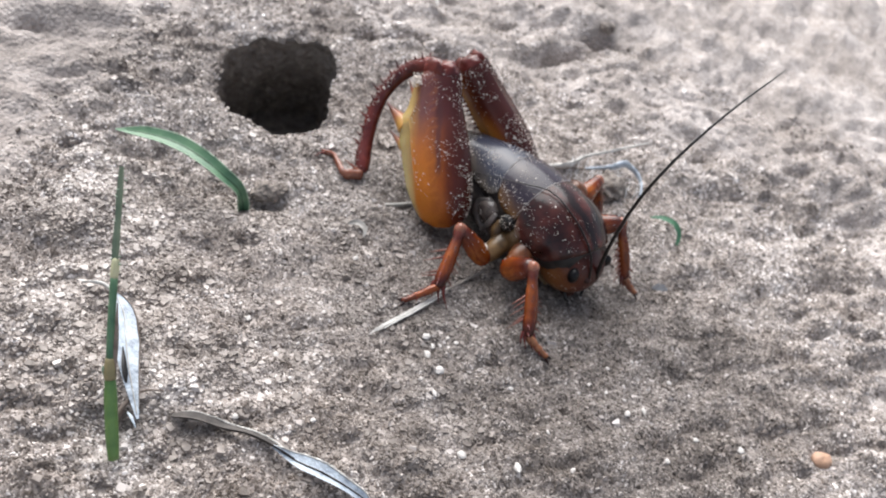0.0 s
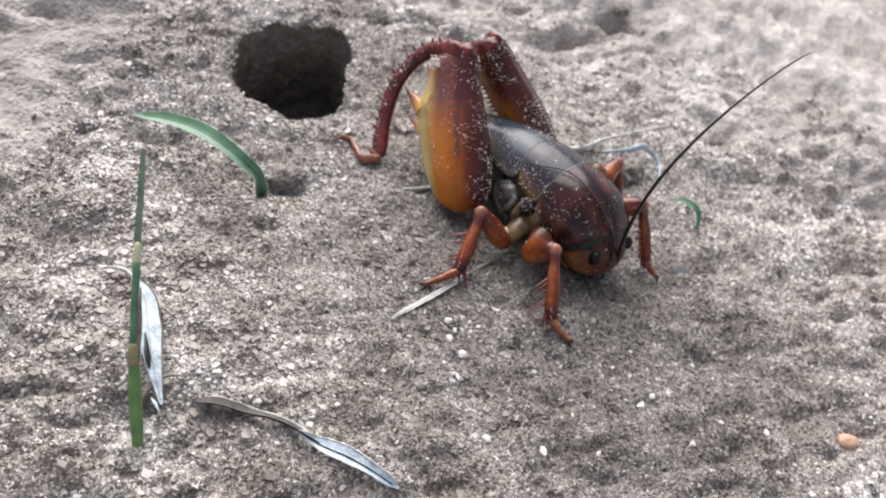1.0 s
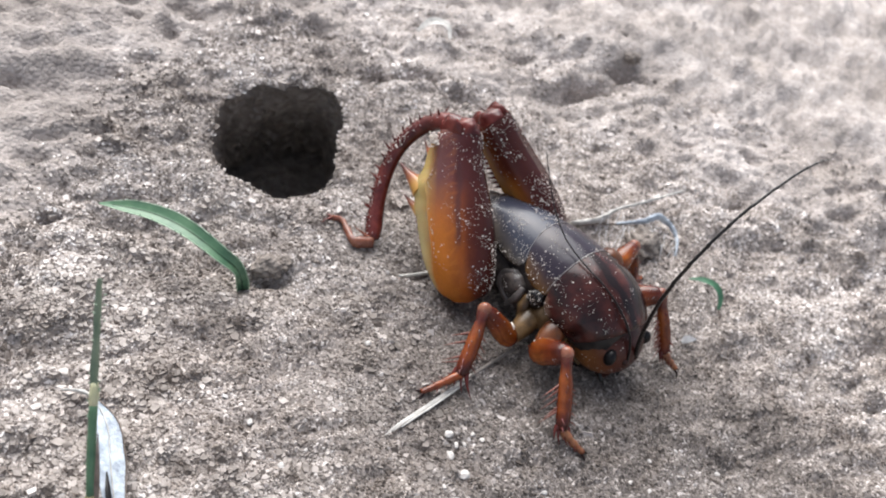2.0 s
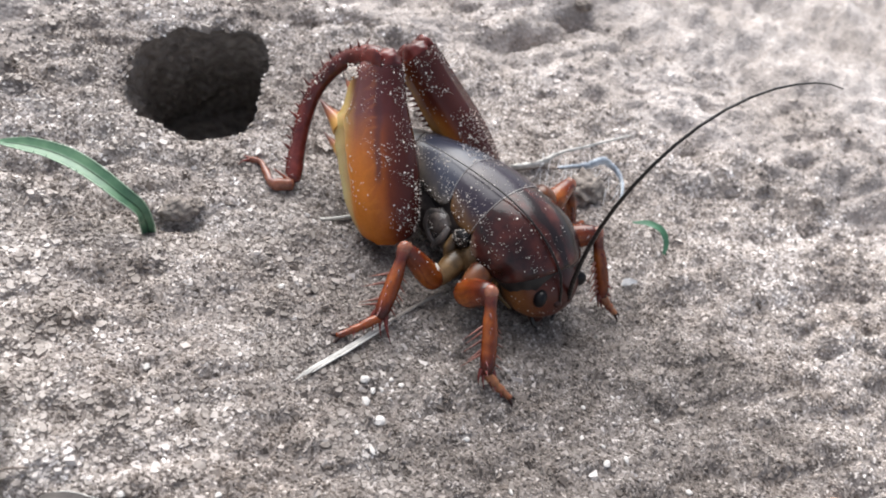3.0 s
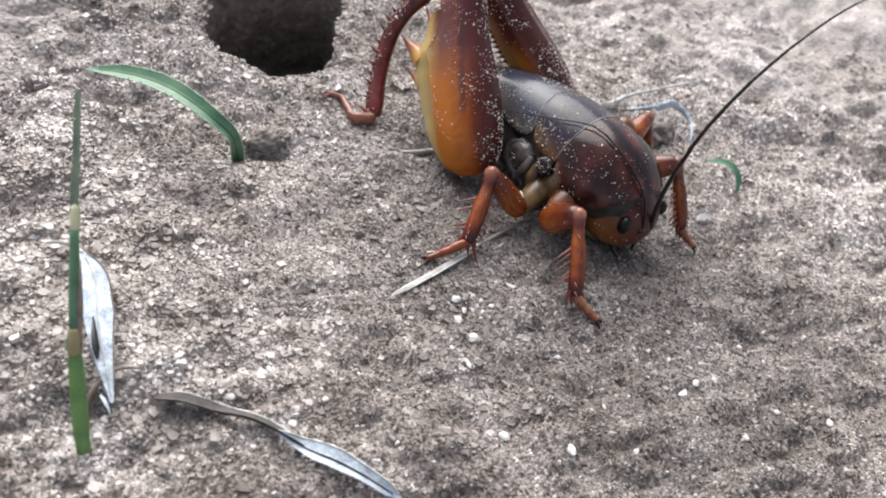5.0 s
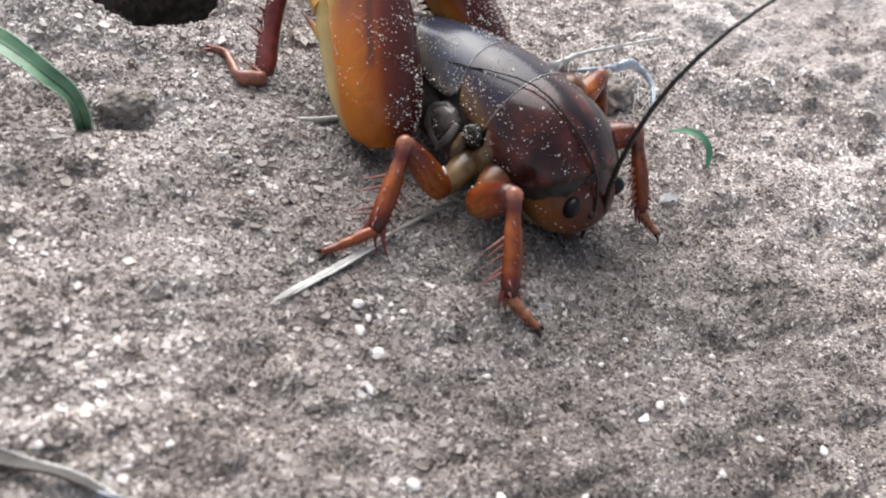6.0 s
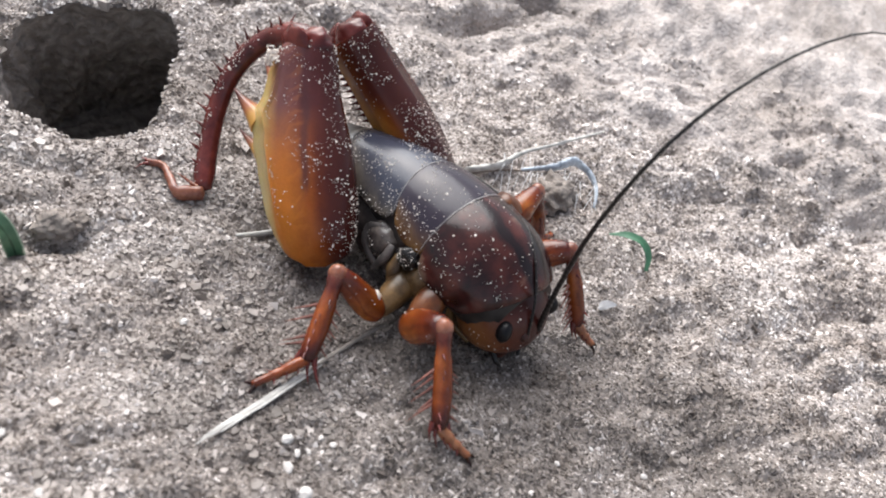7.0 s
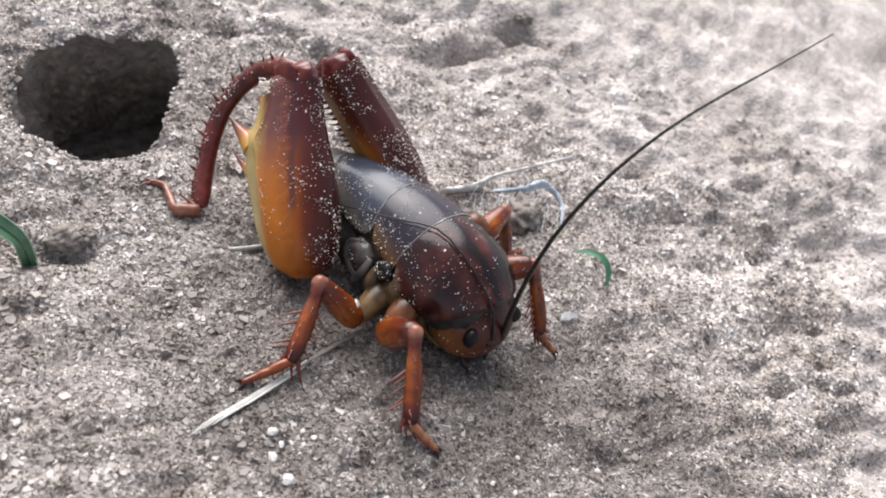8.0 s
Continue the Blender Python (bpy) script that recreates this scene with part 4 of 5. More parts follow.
def hind_leg(y, hip, knee, shin, foot):
    """shin: places along the lower leg from the knee to the heel. foot: places from the heel to the toe."""
    hip, knee = (np.array(p, float) for p in (hip, knee))
    shin, foot = np.array(shin, float), np.array(foot, float)
    heel, toe = shin[-1], foot[-1]
    a = (knee - hip) / np.linalg.norm(knee - hip)
    low = (heel - knee) - a * ((heel - knee) @ a)
    low /= np.linalg.norm(low)
    side = np.cross(a, low)
    length = np.linalg.norm(knee - hip)
    h = float(hip @ a)
    if y < 0:
        tint = low - 0.06 * a
        mid = float(hip @ tint)
        fm = mat_thigh(tuple(tint), mid - 0.50, mid + 0.62, tuple(a), h, h + length, LOW_TONES, HIGH_TONES, 0.36)
    else:
        mid = float(hip @ side)
        fm = mat_thigh(tuple(side), mid - 0.32, mid + 0.32, tuple(a), h, h + length, FAR_LOW, FAR_HIGH, -0.5)
    fem = part("hind_femur", dusty(thigh(hip, a, low, side, length, THIGH_NEAR if y < 0 else THIGH_FAR), 820, -low * 0.75 + a * 0.35 + np.array((0.1, -0.3, 0.6)) - (side * 0.5 if y > 0 else 0), 0.15), fm, cricket, "swollen hind thigh, dark red above and orange below, dusted with sand")
    at = lambda f, r, s=0.0: hip + a * length * f + low * r + side * s
    for (f, r), (f2, r2), thick in (((0.455, 0.62), (0.565, 0.87), 0.10), ((0.61, 0.60), (0.775, 0.93), 0.17), ((0.80, 0.46), (0.95, 0.585), 0.065)):
        way = at(f2, r2) - at(f, r)
        ln = float(np.linalg.norm(way))
        part("spur", thorn(at(f, r), way, ln, thick, a * 0.06), mat_spur(at(f, r), way, ln), fem, "large yellow thorn with a red tip")
    for f in np.linspace(0.12, 0.42, 7):
        rl = np.interp(f, [r[0] for r in THIGH_NEAR], [r[1] for r in THIGH_NEAR])
        part("spine", thorn(at(f, rl - 0.03), low + a * 0.5, 0.08, 0.02), M_SPUR, fem)
    inward = side if y > 0 else -side
    for f in np.linspace(0.52, 0.88, 10):
        rows = THIGH_NEAR if y < 0 else THIGH_FAR
        rb = np.interp(f, [r[0] for r in rows], [r[3] for r in rows])
        part("tooth", thorn(at(f, 0.12, 0) + inward * (rb - 0.03), inward + a * 0.35, 0.135, 0.040), M_RED, fem)
    part("knee", blob(knee - a * 0.02, (0.24, 0.18, 0.19), (0, -45, 0), 18, 24, 0.09, 3), M_RED, fem)
    tagged(part("sand_clump", scatter_mesh("sand_clump", at(0.93, 0.36, 0.20 * -y) + np.random.RandomState(3).normal(0, 0.05, (90, 3)), np.full(90, 0.02), np.random.RandomState(4)), M_CLING, fem, "pale clump of sand stuck in the crook of the knee"), kind="stuff")
    for sg in (-1, 1):
        part("knee_lobe", blob(knee + a * 0.01 + low * 0.15 + sg * side * 0.13, (0.22, 0.075, 0.17), (0, -50, 0), 12, 16, 0.09, 6), M_RED, fem)
    tib = part("hind_tibia", dusty(limb(shin, [(0, 0.11, 0.11), (0.06, 0.135, 0.13), (0.2, 0.125, 0.12), (0.5, 0.108, 0.105), (0.8, 0.112, 0.105), (0.94, 0.125, 0.115), (1, 0.10, 0.09)], low, 44, 16), 300, (0, -0.5, 0.7), 0.2), M_RED, cricket, "dark red curved hind shin with thorns")
    cc = spline(shin, 60)
    dd = np.gradient(cc, axis=0)
    dd /= np.linalg.norm(dd, axis=1)[:, None]
    for i, f in enumerate(np.linspace(0.16, 0.90, 14)):
        k = int(f * 59)
        p, d = cc[k], dd[k]
        out = np.array((-1.0, 0, 0.45)) - d * (np.array((-1.0, 0, 0.45)) @ d)
        out /= np.linalg.norm(out)
        sd = np.cross(d, out)
        for sg in (-1, 1):
            part("spine", thorn(p + out * 0.08 + sg * sd * 0.05, out * 0.8 + sg * sd * 0.55 - d * 0.35, 0.11 if i % 3 else 0.16, 0.028), M_RED, tib)
    for sg in (-1, 1, 0.2):
        part("spur", thorn(heel + np.array((0, 0, 0.06)) + sg * np.array((0, 0.07, 0.02)), (-0.85, sg * 0.4, 0.22), 0.26, 0.035), M_SHIN, tib)
    tar = part("hind_tarsus", limb(foot, [(0, 0.09, 0.085), (0.25, 0.095, 0.08), (0.36, 0.06, 0.055), (0.45, 0.055, 0.05), (0.6, 0.056, 0.05), (0.7, 0.042, 0.04), (1, 0.045, 0.04)], (0, 0, 1), 26, 12, rough=0.05), M_KNEE, cricket, "dull reddish-brown jointed hind foot")
    w = (foot[-1] - foot[-2]) / np.linalg.norm(foot[-1] - foot[-2])
    o = np.cross(w, (0, 0, 1.0))
    for sg in (-1, 1):
        part("claw", thorn(toe + sg * o * 0.02, w + sg * o * 0.45, 0.14, 0.024, (0.25, -0.25, -0.2)), M_RED, tar)


hind_leg(-1, (-1.02, -0.95, 0.38), (-2.33, -0.32, 1.77), [(-2.36, -0.30, 1.78), (-2.62, -0.36, 1.70), (-2.83, -0.43, 1.53), (-2.95, -0.6, 1.30), (-2.96, -0.8, 1.01), (-2.85, -1.0, 0.67), (-2.64, -1.2, 0.37), (-2.34, -1.43, 0.12)], [(-2.30, -1.46, 0.10), (-2.43, -1.68, 0.09), (-2.63, -1.64, 0.08), (-2.85, -1.61, 0.09), (-2.93, -1.73, 0.11)])
hind_leg(1, (-0.95, 0.75, 0.59), (-2.41, 0.28, 1.69), [(-2.43, 0.32, 1.69), (-2.60, 0.60, 1.54), (-2.55, 0.95, 1.12), (-2.25, 1.22, 0.60), (-1.95, 1.42, 0.14)], [(-1.95, 1.42, 0.12), (-2.15, 1.50, 0.09), (-2.35, 1.55, 0.08), (-2.5, 1.62, 0.09)])

# side plates and joints between the back plates and the legs
for y in (-1, 1):
    sd = lambda v: 0.13 + y * (0.13 - v)
    part("side_plate", dusty(blob((-0.53, sd(-0.45), 0.57), (0.21, 0.14, 0.21), (0, -28, 0), 16, 22, 0.05, 4), 30, (-0.2, -0.7, 0.6), 0.2), M_MEMB, cricket, "dark glossy side plate")
    part("side_rim", limb([(-0.60, sd(-0.50), 0.76), (-0.74, sd(-0.51), 0.62), (-0.73, sd(-0.53), 0.45), (-0.58, sd(-0.54), 0.33), (-0.42, sd(-0.54), 0.30)], [(0, 0.012, 0.03), (0.5, 0.02, 0.05), (1, 0.012, 0.04)], (0, 1, 0), 28, 10, rough=0.08), M_FOLD, cricket, "pale grey rim of the side plate")
    part("side_ridge", limb([(-0.36, sd(-0.54), 0.70), (-0.36, sd(-0.58), 0.58), (-0.40, sd(-0.60), 0.44), (-0.44, sd(-0.62), 0.32)], [(0, 0.03, 0.04), (0.4, 0.05, 0.055), (1, 0.02, 0.03)], (0, 1, 0), 20, 12, rough=0.05), M_FOLD, cricket, "pale grey ridge on the flank")
    part("side_boss", dusty(blob((-0.13, sd(-0.53), 0.74), (0.13, 0.09, 0.13), (0, 10, 0), 16, 20, 0.09, 5), 60, (-0.2, -0.7, 0.6), 0.2), M_DARK, cricket, "blue-black side boss")
    part("side_plate", blob((0.06, sd(-0.50), 0.52), (0.15, 0.11, 0.22), (0, 12, 0), 14, 18, 0.06, 7), M_SCLER, cricket, "tawny side plate")
    part("side_fold", limb([(-0.24, sd(-0.52), 0.66), (-0.20, sd(-0.58), 0.50), (-0.16, sd(-0.60), 0.36)], [(0, 0.05, 0.06), (0.5, 0.09, 0.09), (1, 0.06, 0.06)], (0, 1, 0), 14, 14), M_SCLER, cricket, "olive-tan fold above the middle hip")
    part("pleura", limb([(-1.75, sd(-0.12), 0.56), (-1.25, sd(-0.26), 0.50), (-0.75, sd(-0.30), 0.43), (-0.2, sd(-0.28), 0.40)], [(0, 0.10, 0.12), (0.3, 0.26, 0.30), (0.7, 0.24, 0.30), (1, 0.18, 0.26)], (0, 1, 0), 24, 18, rough=0.02), M_PLEURA, cricket, "dark soft flank")


def dust():
    """Sand grains that cling to the cricket."""
    rng = np.random.RandomState(21)
    at, size = [], []
    for (v, faces), count, way, least in DUST:
        v = np.asarray(v)
        way = way / np.linalg.norm(way)
        q = np.array([f[:4] for f in faces if len(f) >= 4])
        a, b, c, d = (v[q[:, i]] for i in range(4))
        nrm = np.cross(c - a, d - b)
        area = np.linalg.norm(nrm, axis=1) + 1e-9
        nrm /= area[:, None]
        mid = (a + b + c + d) / 4
        nrm *= np.sign(((mid - v.mean(0)) * nrm).sum(1))[:, None]
        wgt = area * np.clip(nrm @ way - least, 0, 1)
        clump = vnoise(mid[:, 0] * 5 + 40, mid[:, 2] * 5 + mid[:, 1] * 4 + 60, 2)
        wgt *= np.clip(clump * 2.6 - 0.85, 0.05, 1) ** 1.3
        i = rng.choice(len(q), count, p=wgt / wgt.sum())
        s, t = rng.rand(2, count, 1)
        p = (a[i] * (1 - s) + b[i] * s) * (1 - t) + (d[i] * (1 - s) + c[i] * s) * t
        at.append(p + nrm[i] * 0.004)
        size.append(np.clip(rng.lognormal(-5.22, 0.50, count), 0.003, 0.018))
    me = scatter_mesh("clinging_sand", np.concatenate(at), np.concatenate(size), rng)
    me.materials.append(M_CLING)
    tagged(part("clinging_sand", me, M_CLING, cricket, "pale sand grains clinging to the cricket"), kind="stuff")


dust()

# ---- antennae: short stiff pieces in a chain ----
SEGS = 16
ANT = {}
for key, y, length in (("left", 1, 5.0), ("right", -1, 3.1)):
    ANT[key] = []
    for i in range(SEGS):
        r0, r1 = ((0.029 if y > 0 else 0.014) * (1 - 0.86 * f) + 0.003 for f in (i / SEGS, (i + 1) / SEGS))
        ln = length / SEGS
        ob = part("antenna_piece", limb([(0, 0, -0.02), (0, 0, ln / 2), (0, 0, ln + 0.02)], [(k / 10, (r0 + (r1 - r0) * k / 10) * (1.08 if k % 2 else 0.9), (r0 + (r1 - r0) * k / 10) * (1.08 if k % 2 else 0.9)) for k in range(11)], (1, 0, 0), 21, 8), M_DARK, cricket)
        ANT[key].append((ob, ln))

# ---- things on the sand ----


def on(x, y, up=0.0):
    return np.array([x, y, float(ground_z(x, y)) + up])


def thing(name, shape, material, label, category, group=""):
    """A one-piece thing whose origin lies at its lowest middle."""
    v, f = shape
    v = np.asarray(v)
    o = np.array([v[:, 0].mean(), v[:, 1].mean(), v[:, 2].min()])
    ob = part(name, (v - o, f), material)
    ob.location = o * CM
    return tagged(ob, label, category, group)


def bent_blade():
    t = new("grass_seedling")
    tagged(t, "curved green grass blade growing from the sand", "grass")
    b = on(-3.15, -0.32)
    t.location = b * CM
    pts = [np.array(p) - b for p in ((-3.17, -0.26, b[2] - 0.1), (-3.27, -0.33, 0.27), (-3.50, -0.39, 0.48), (-3.93, -0.32, 0.58), (-4.40, -0.24, 0.55), (-4.82, -0.24, 0.47), (-5.19, -0.26, 0.36))]
    blade = ribbon(pts, [(0, 0.070), (0.25, 0.095), (0.6, 0.118), (0.85, 0.090), (1, 0.012)], (0, -0.3, 1), 0.02, 30, 0.45)
    part("leaf", blade, M_GRASS, t)
    v = blade[0][:30 * 7].reshape(30, 7, 3)
    part("rib", limb(v[::3, 3] + (0, 0, 0.004), [(0, 0.012, 0.008), (1, 0.004, 0.003)], (0, 1, 0), 40, 6), mat_plain("dark_rib", (0.02, 0.06, 0.03), (0.04, 0.09, 0.045), 400, 0.5), t, "darker middle groove")
    for k in (0, 6):
        part("margin", limb(v[::3, k], [(0, 0.009, 0.008), (1, 0.006, 0.005)], (0, 1, 0), 60, 6, rough=0.3), M_MARGIN, t, "pale leaf margin")
    rng = np.random.RandomState(8)
    for k in range(22):
        p = v[rng.randint(5, 27), 0 if k % 3 else 6]
        part("hair", thorn(p, (rng.uniform(-0.4, 0.4), rng.uniform(-0.2, 0.4), 1), rng.uniform(0.02, 0.045), 0.009), M_MARGIN, t)


def tall_blade():
    t = new("grass_stalk")
    tagged(t, "upright green grass stalk with pale joints", "grass")
    b = on(-2.66, -4.60)
    t.location = b * CM
    top = np.array((-3.75, -2.86, 2.40)) - b
    f = lambda k: top * k + np.array((-0.05, -0.03, 0)) * math.sin(k * 4)
    part("sheath", limb([f(0.05), f(0.18), f(0.33)], [(0, 0.06, 0.06), (0.3, 0.072, 0.07), (0.8, 0.070, 0.066), (1, 0.055, 0.05)], (1, 0, 0), 14, 12), mat_plain("green_sheath", (0.055, 0.13, 0.035), (0.13, 0.23, 0.06), 420, 0.4, 0.0001), t)
    part("joint", limb([f(0.32), f(0.35), f(0.39)], [(0, 0.065, 0.06), (0.5, 0.07, 0.065), (1, 0.05, 0.05)], (1, 0, 0), 8, 12), mat_plain("tan_joint", (0.17, 0.15, 0.07), (0.26, 0.21, 0.11), 500, 0.5), t, "tan joint")
    part("stem", limb([f(0.38), f(0.52), f(0.66)], [(0, 0.045, 0.045), (1, 0.04, 0.04)], (1, 0, 0), 10, 10), M_GRASS, t)
    part("joint", limb([f(0.65), f(0.68), f(0.71)], [(0, 0.041, 0.04), (0.5, 0.048, 0.046), (1, 0.036, 0.036)], (1, 0, 0), 8, 10), mat_plain("pale_joint", (0.42, 0.42, 0.25), (0.55, 0.52, 0.35), 500, 0.5), t, "pale joint")
    w = np.array((0.11, -0.02, 0.0))
    part("dry_blade", ribbon([f(0.34) + w * 0.4, f(0.45) + w * 0.7, f(0.58) + w * 0.6], [(0, 0.03), (0.5, 0.028), (1, 0.008)], (0, -1, 0.3), 0.015, 12, 0.4), M_STALK, t, "dry brown blade along the stem")
    part("tip_blade", ribbon([f(0.70), f(0.78), f(0.85), f(0.93), f(1.0)], [(0, 0.035), (0.2, 0.046), (0.45, 0.038), (0.7, 0.050), (0.9, 0.044), (1, 0.036)], (0, -1, 0.3), 0.02, 24, 0.5, 0.5), M_TIP, t, "dull green withered tip")
    part("node", blob(f(0.335) + (-0.075, 0.0, 0.02), (0.022, 0.02, 0.075), (0, -8, 0), 8, 10, 0.1, 4), M_MARGIN, t, "pale bud at the joint")
    rng = np.random.RandomState(4)
    for k in range(26):
        q = f(rng.uniform(0.40, 0.98)) + ((-1) ** k * rng.uniform(0.03, 0.045), 0, 0)
        part("hair", thorn(q, ((-1) ** k, 0, rng.uniform(0.2, 0.8)), rng.uniform(0.02, 0.04), 0.010), M_MARGIN, t)


def sprout():
    t = new("sprout")
    tagged(t, "tiny curved green seedling leaf on a thin stem", "seedling")
    b = on(3.25, 2.60)
    t.location = b * CM
    pts = [np.array(p) - b for p in ((3.20, 2.72, 0.12), (3.17, 2.84, 0.24), (3.02, 2.93, 0.36), (2.82, 2.95, 0.36), (2.62, 2.93, 0.29))]
    part("stem", limb([(0, 0, -0.05), (0, 0.05, 0.06), pts[0]], [(0, 0.012, 0.012), (1, 0.015, 0.015)], (1, 0, 0), 8, 6), M_STALK, t)
    part("leaf", ribbon(pts, [(0, 0.022), (0.35, 0.052), (0.7, 0.048), (1, 0.012)], (0, -0.4, 1), 0.02, 18, 0.35), mat_plain("seedling_green", (0.035, 0.11, 0.06), (0.06, 0.17, 0.09), 400, 0.45), t)


def pale_leaf():
    t = new("dead_leaf")
    tagged(t, "silvery white curled dead leaf standing in sand", "dead leaf")
    b = on(-2.85, -3.85)
    t.location = b * CM
    q = lambda *rows: [np.array(r) - b for r in rows]
    pts = q((-2.70, -4.08, 0.08), (-2.86, -3.89, 0.16), (-3.07, -3.63, 0.23), (-3.28, -3.33, 0.27), (-3.53, -2.96, 0.27), (-3.80, -2.72, 0.22))
    up = (0.5, -0.45, 0.75)
    blade = ribbon(pts, [(0, 0.016), (0.15, 0.06), (0.32, 0.105), (0.52, 0.145), (0.75, 0.125), (0.9, 0.07), (1, 0.022)], up, 0.018, 34, 0.35, 0.2, 11)
    part("leaf", blade, M_PALE, t)
    v = blade[0][:34 * 11].reshape(34, 11, 3)
    part("margin", limb(v[2:33:3, 10] + (0, 0, 0.008), [(0, 0.006, 0.006), (0.6, 0.014, 0.010), (1, 0.010, 0.008)], (0, 0, 1), 44, 7, rough=0.2), M_STALK, t, "brown frayed margin")
    part("rib", limb(v[1:33:3, 5] + (0, 0, 0.010), [(0, 0.006, 0.006), (1, 0.010, 0.008)], (0, 0, 1), 40, 6, rough=0.15), M_STRAW, t, "pale middle rib")
    part("stalk", limb(q((-3.78, -2.73, 0.22), (-3.93, -2.68, 0.22), (-4.06, -2.69, 0.20), (-4.20, -2.71, 0.14)), [(0, 0.035, 0.022), (0.5, 0.028, 0.02), (1, 0.012, 0.01)], (0, 0, 1), 14, 8, rough=0.12), M_STRAW, t)
    part("dark_slit", ribbon(q((-3.00, -3.81, 0.235), (-3.12, -3.65, 0.285), (-3.25, -3.45, 0.315)), [(0, 0.012), (0.25, 0.034), (0.6, 0.028), (1, 0.006)], up, 0.02, 14, 0.2), M_DARK, t, "black fleck")
    part("torn_strip", ribbon(q((-2.84, -4.04, 0.06), (-2.76, -4.10, 0.09), (-2.67, -4.17, 0.05)), [(0, 0.01), (0.5, 0.018), (1, 0.006)], up, 0.012, 8, 0.2), M_PALE, t)


def dry_leaf():
    t = new("dry_leaf")
    tagged(t, "long grey shrivelled dry leaf lying on sand", "dead leaf")
    b = on(-1.2, -3.8)
    t.location = b * CM
    pts = [np.array((x, y, float(ground_z(x, y)) + h)) - b for x, y, h in ((-2.42, -3.82, 0.06), (-2.16, -3.77, 0.09), (-1.83, -3.73, 0.10), (-1.52, -3.72, 0.11), (-1.22, -3.75, 0.11), (-0.94, -3.77, 0.11), (-0.58, -3.80, 0.10), (-0.22, -3.84, 0.08), (0.07, -3.88, 0.04))]
    base = ribbon(pts[:6], [(0, 0.03), (0.10, 0.075), (0.35, 0.08), (0.55, 0.055), (0.75, 0.06), (1, 0.035)], (0.1, 0.35, 0.9), 0.02, 34, 0.7, 0.35, 9)
    part("dark_half", base, M_DRY, t, "grey-brown curled base")
    v = base[0][:34 * 9].reshape(34, 9, 3)
    part("rim", limb(v[2::3, 0], [(0, 0.004, 0.004), (0.5, 0.011, 0.010), (1, 0.010, 0.010)], (0, 0, 1), 54, 7, rough=0.35), M_STRAW, t, "bleached curled edge")
    blade = ribbon(pts[4:], [(0, 0.02), (0.12, 0.05), (0.32, 0.092), (0.5, 0.095), (0.7, 0.07), (0.9, 0.06), (1, 0.012)], (0.1, -0.15, 1.0), 0.02, 36, 0.45, -0.25, 11)
    part("pale_half", blade, M_PALE, t, "silvery tip")
    v = blade[0][:36 * 11].reshape(36, 11, 3)
    part("groove", limb(v[3:34:3, 6] + (0, 0, 0.006), [(0, 0.008, 0.006), (0.5, 0.020, 0.010), (1, 0.006, 0.006)], (0, 0, 1), 40, 7, rough=0.2), M_DRY, t, "grey groove along the tip")
    part("rim", limb(v[1:35:3, 0], [(0, 0.008, 0.008), (0.5, 0.014, 0.011), (1, 0.008, 0.008)], (0, 0, 1), 50, 7, rough=0.3), M_STRAW, t, "bleached curled edge")


def straw_nest():
    t = new("straw_tangle")
    tagged(t, "tangle of bleached straw and spider silk on soil", "straw")
    b = on(1.9, 3.7)
    t.location = b * CM
    q = lambda *rows: [np.array(r) - b for r in rows]
    part("stalk", limb(q((0.69, 3.25, 0.15), (1.11, 3.56, 0.20), (1.28, 3.82, 0.25), (1.72, 4.28, 0.30), (2.36, 5.01, 0.30)), [(0, 0.05, 0.03), (0.2, 0.065, 0.045), (0.3, 0.05, 0.035), (0.42, 0.028, 0.022), (1, 0.018, 0.015)], (0, 0, 1), 44, 9, rough=0.25), M_STRAW, t)
    part("stalk", limb(q((0.80, 3.28, 0.12), (1.10, 3.50, 0.15), (1.32, 3.62, 0.16), (1.50, 3.68, 0.18)), [(0, 0.018, 0.018), (1, 0.014, 0.012)], (0, 0, 1), 20, 7, rough=0.15), M_STALK, t, "dark thin stalk")
    part("seed_head", limb(q((1.38, 3.62, 0.20), (1.80, 3.89, 0.25), (2.06, 4.11, 0.28), (2.26, 4.04, 0.25)), [(0, 0.018, 0.018), (0.3, 0.035, 0.03), (0.62, 0.085, 0.04), (0.85, 0.06, 0.03), (1, 0.04, 0.02)], (0, 0, 1), 40, 12, rough=0.22), M_PALE, t, "silvery husk")
    part("stalk", limb(q((2.24, 4.06, 0.25), (2.38, 3.90, 0.20), (2.43, 3.76, 0.14), (2.45, 3.62, 0.06)), [(0, 0.05, 0.03), (0.5, 0.035, 0.025), (1, 0.02, 0.02)], (0, 0, 1), 16, 8, rough=0.18), M_PALE, t)
    part("stalk", limb(q((1.82, 3.21, 0.08), (1.96, 3.13, 0.06), (2.22, 3.30, 0.07), (2.45, 3.46, 0.09)), [(0, 0.014, 0.014), (0.3, 0.024, 0.02), (1, 0.012, 0.012)], (0, 0, 1), 20, 7, rough=0.15), M_STRAW, t)
    rng = np.random.RandomState(5)
    silk = mat_plain("spider_silk", (0.6, 0.6, 0.6), (0.8, 0.8, 0.8), 600, 0.3)
    for k in range(26):
        p = np.array((1.3 + rng.uniform(-0.2, 1.1), 3.6 + rng.uniform(-0.1, 0.4), 0.25)) - b
        e = np.array((p[0] + rng.uniform(-0.1, 0.25), p[1] - rng.uniform(0.2, 0.6), 0.02 - b[2]))
        part("silk_thread", limb([p, (p + e) / 2 - (0, 0, 0.02), e], [(0, 0.004, 0.004), (1, 0.003, 0.003)], (1, 0, 0), 6, 4), silk, t)


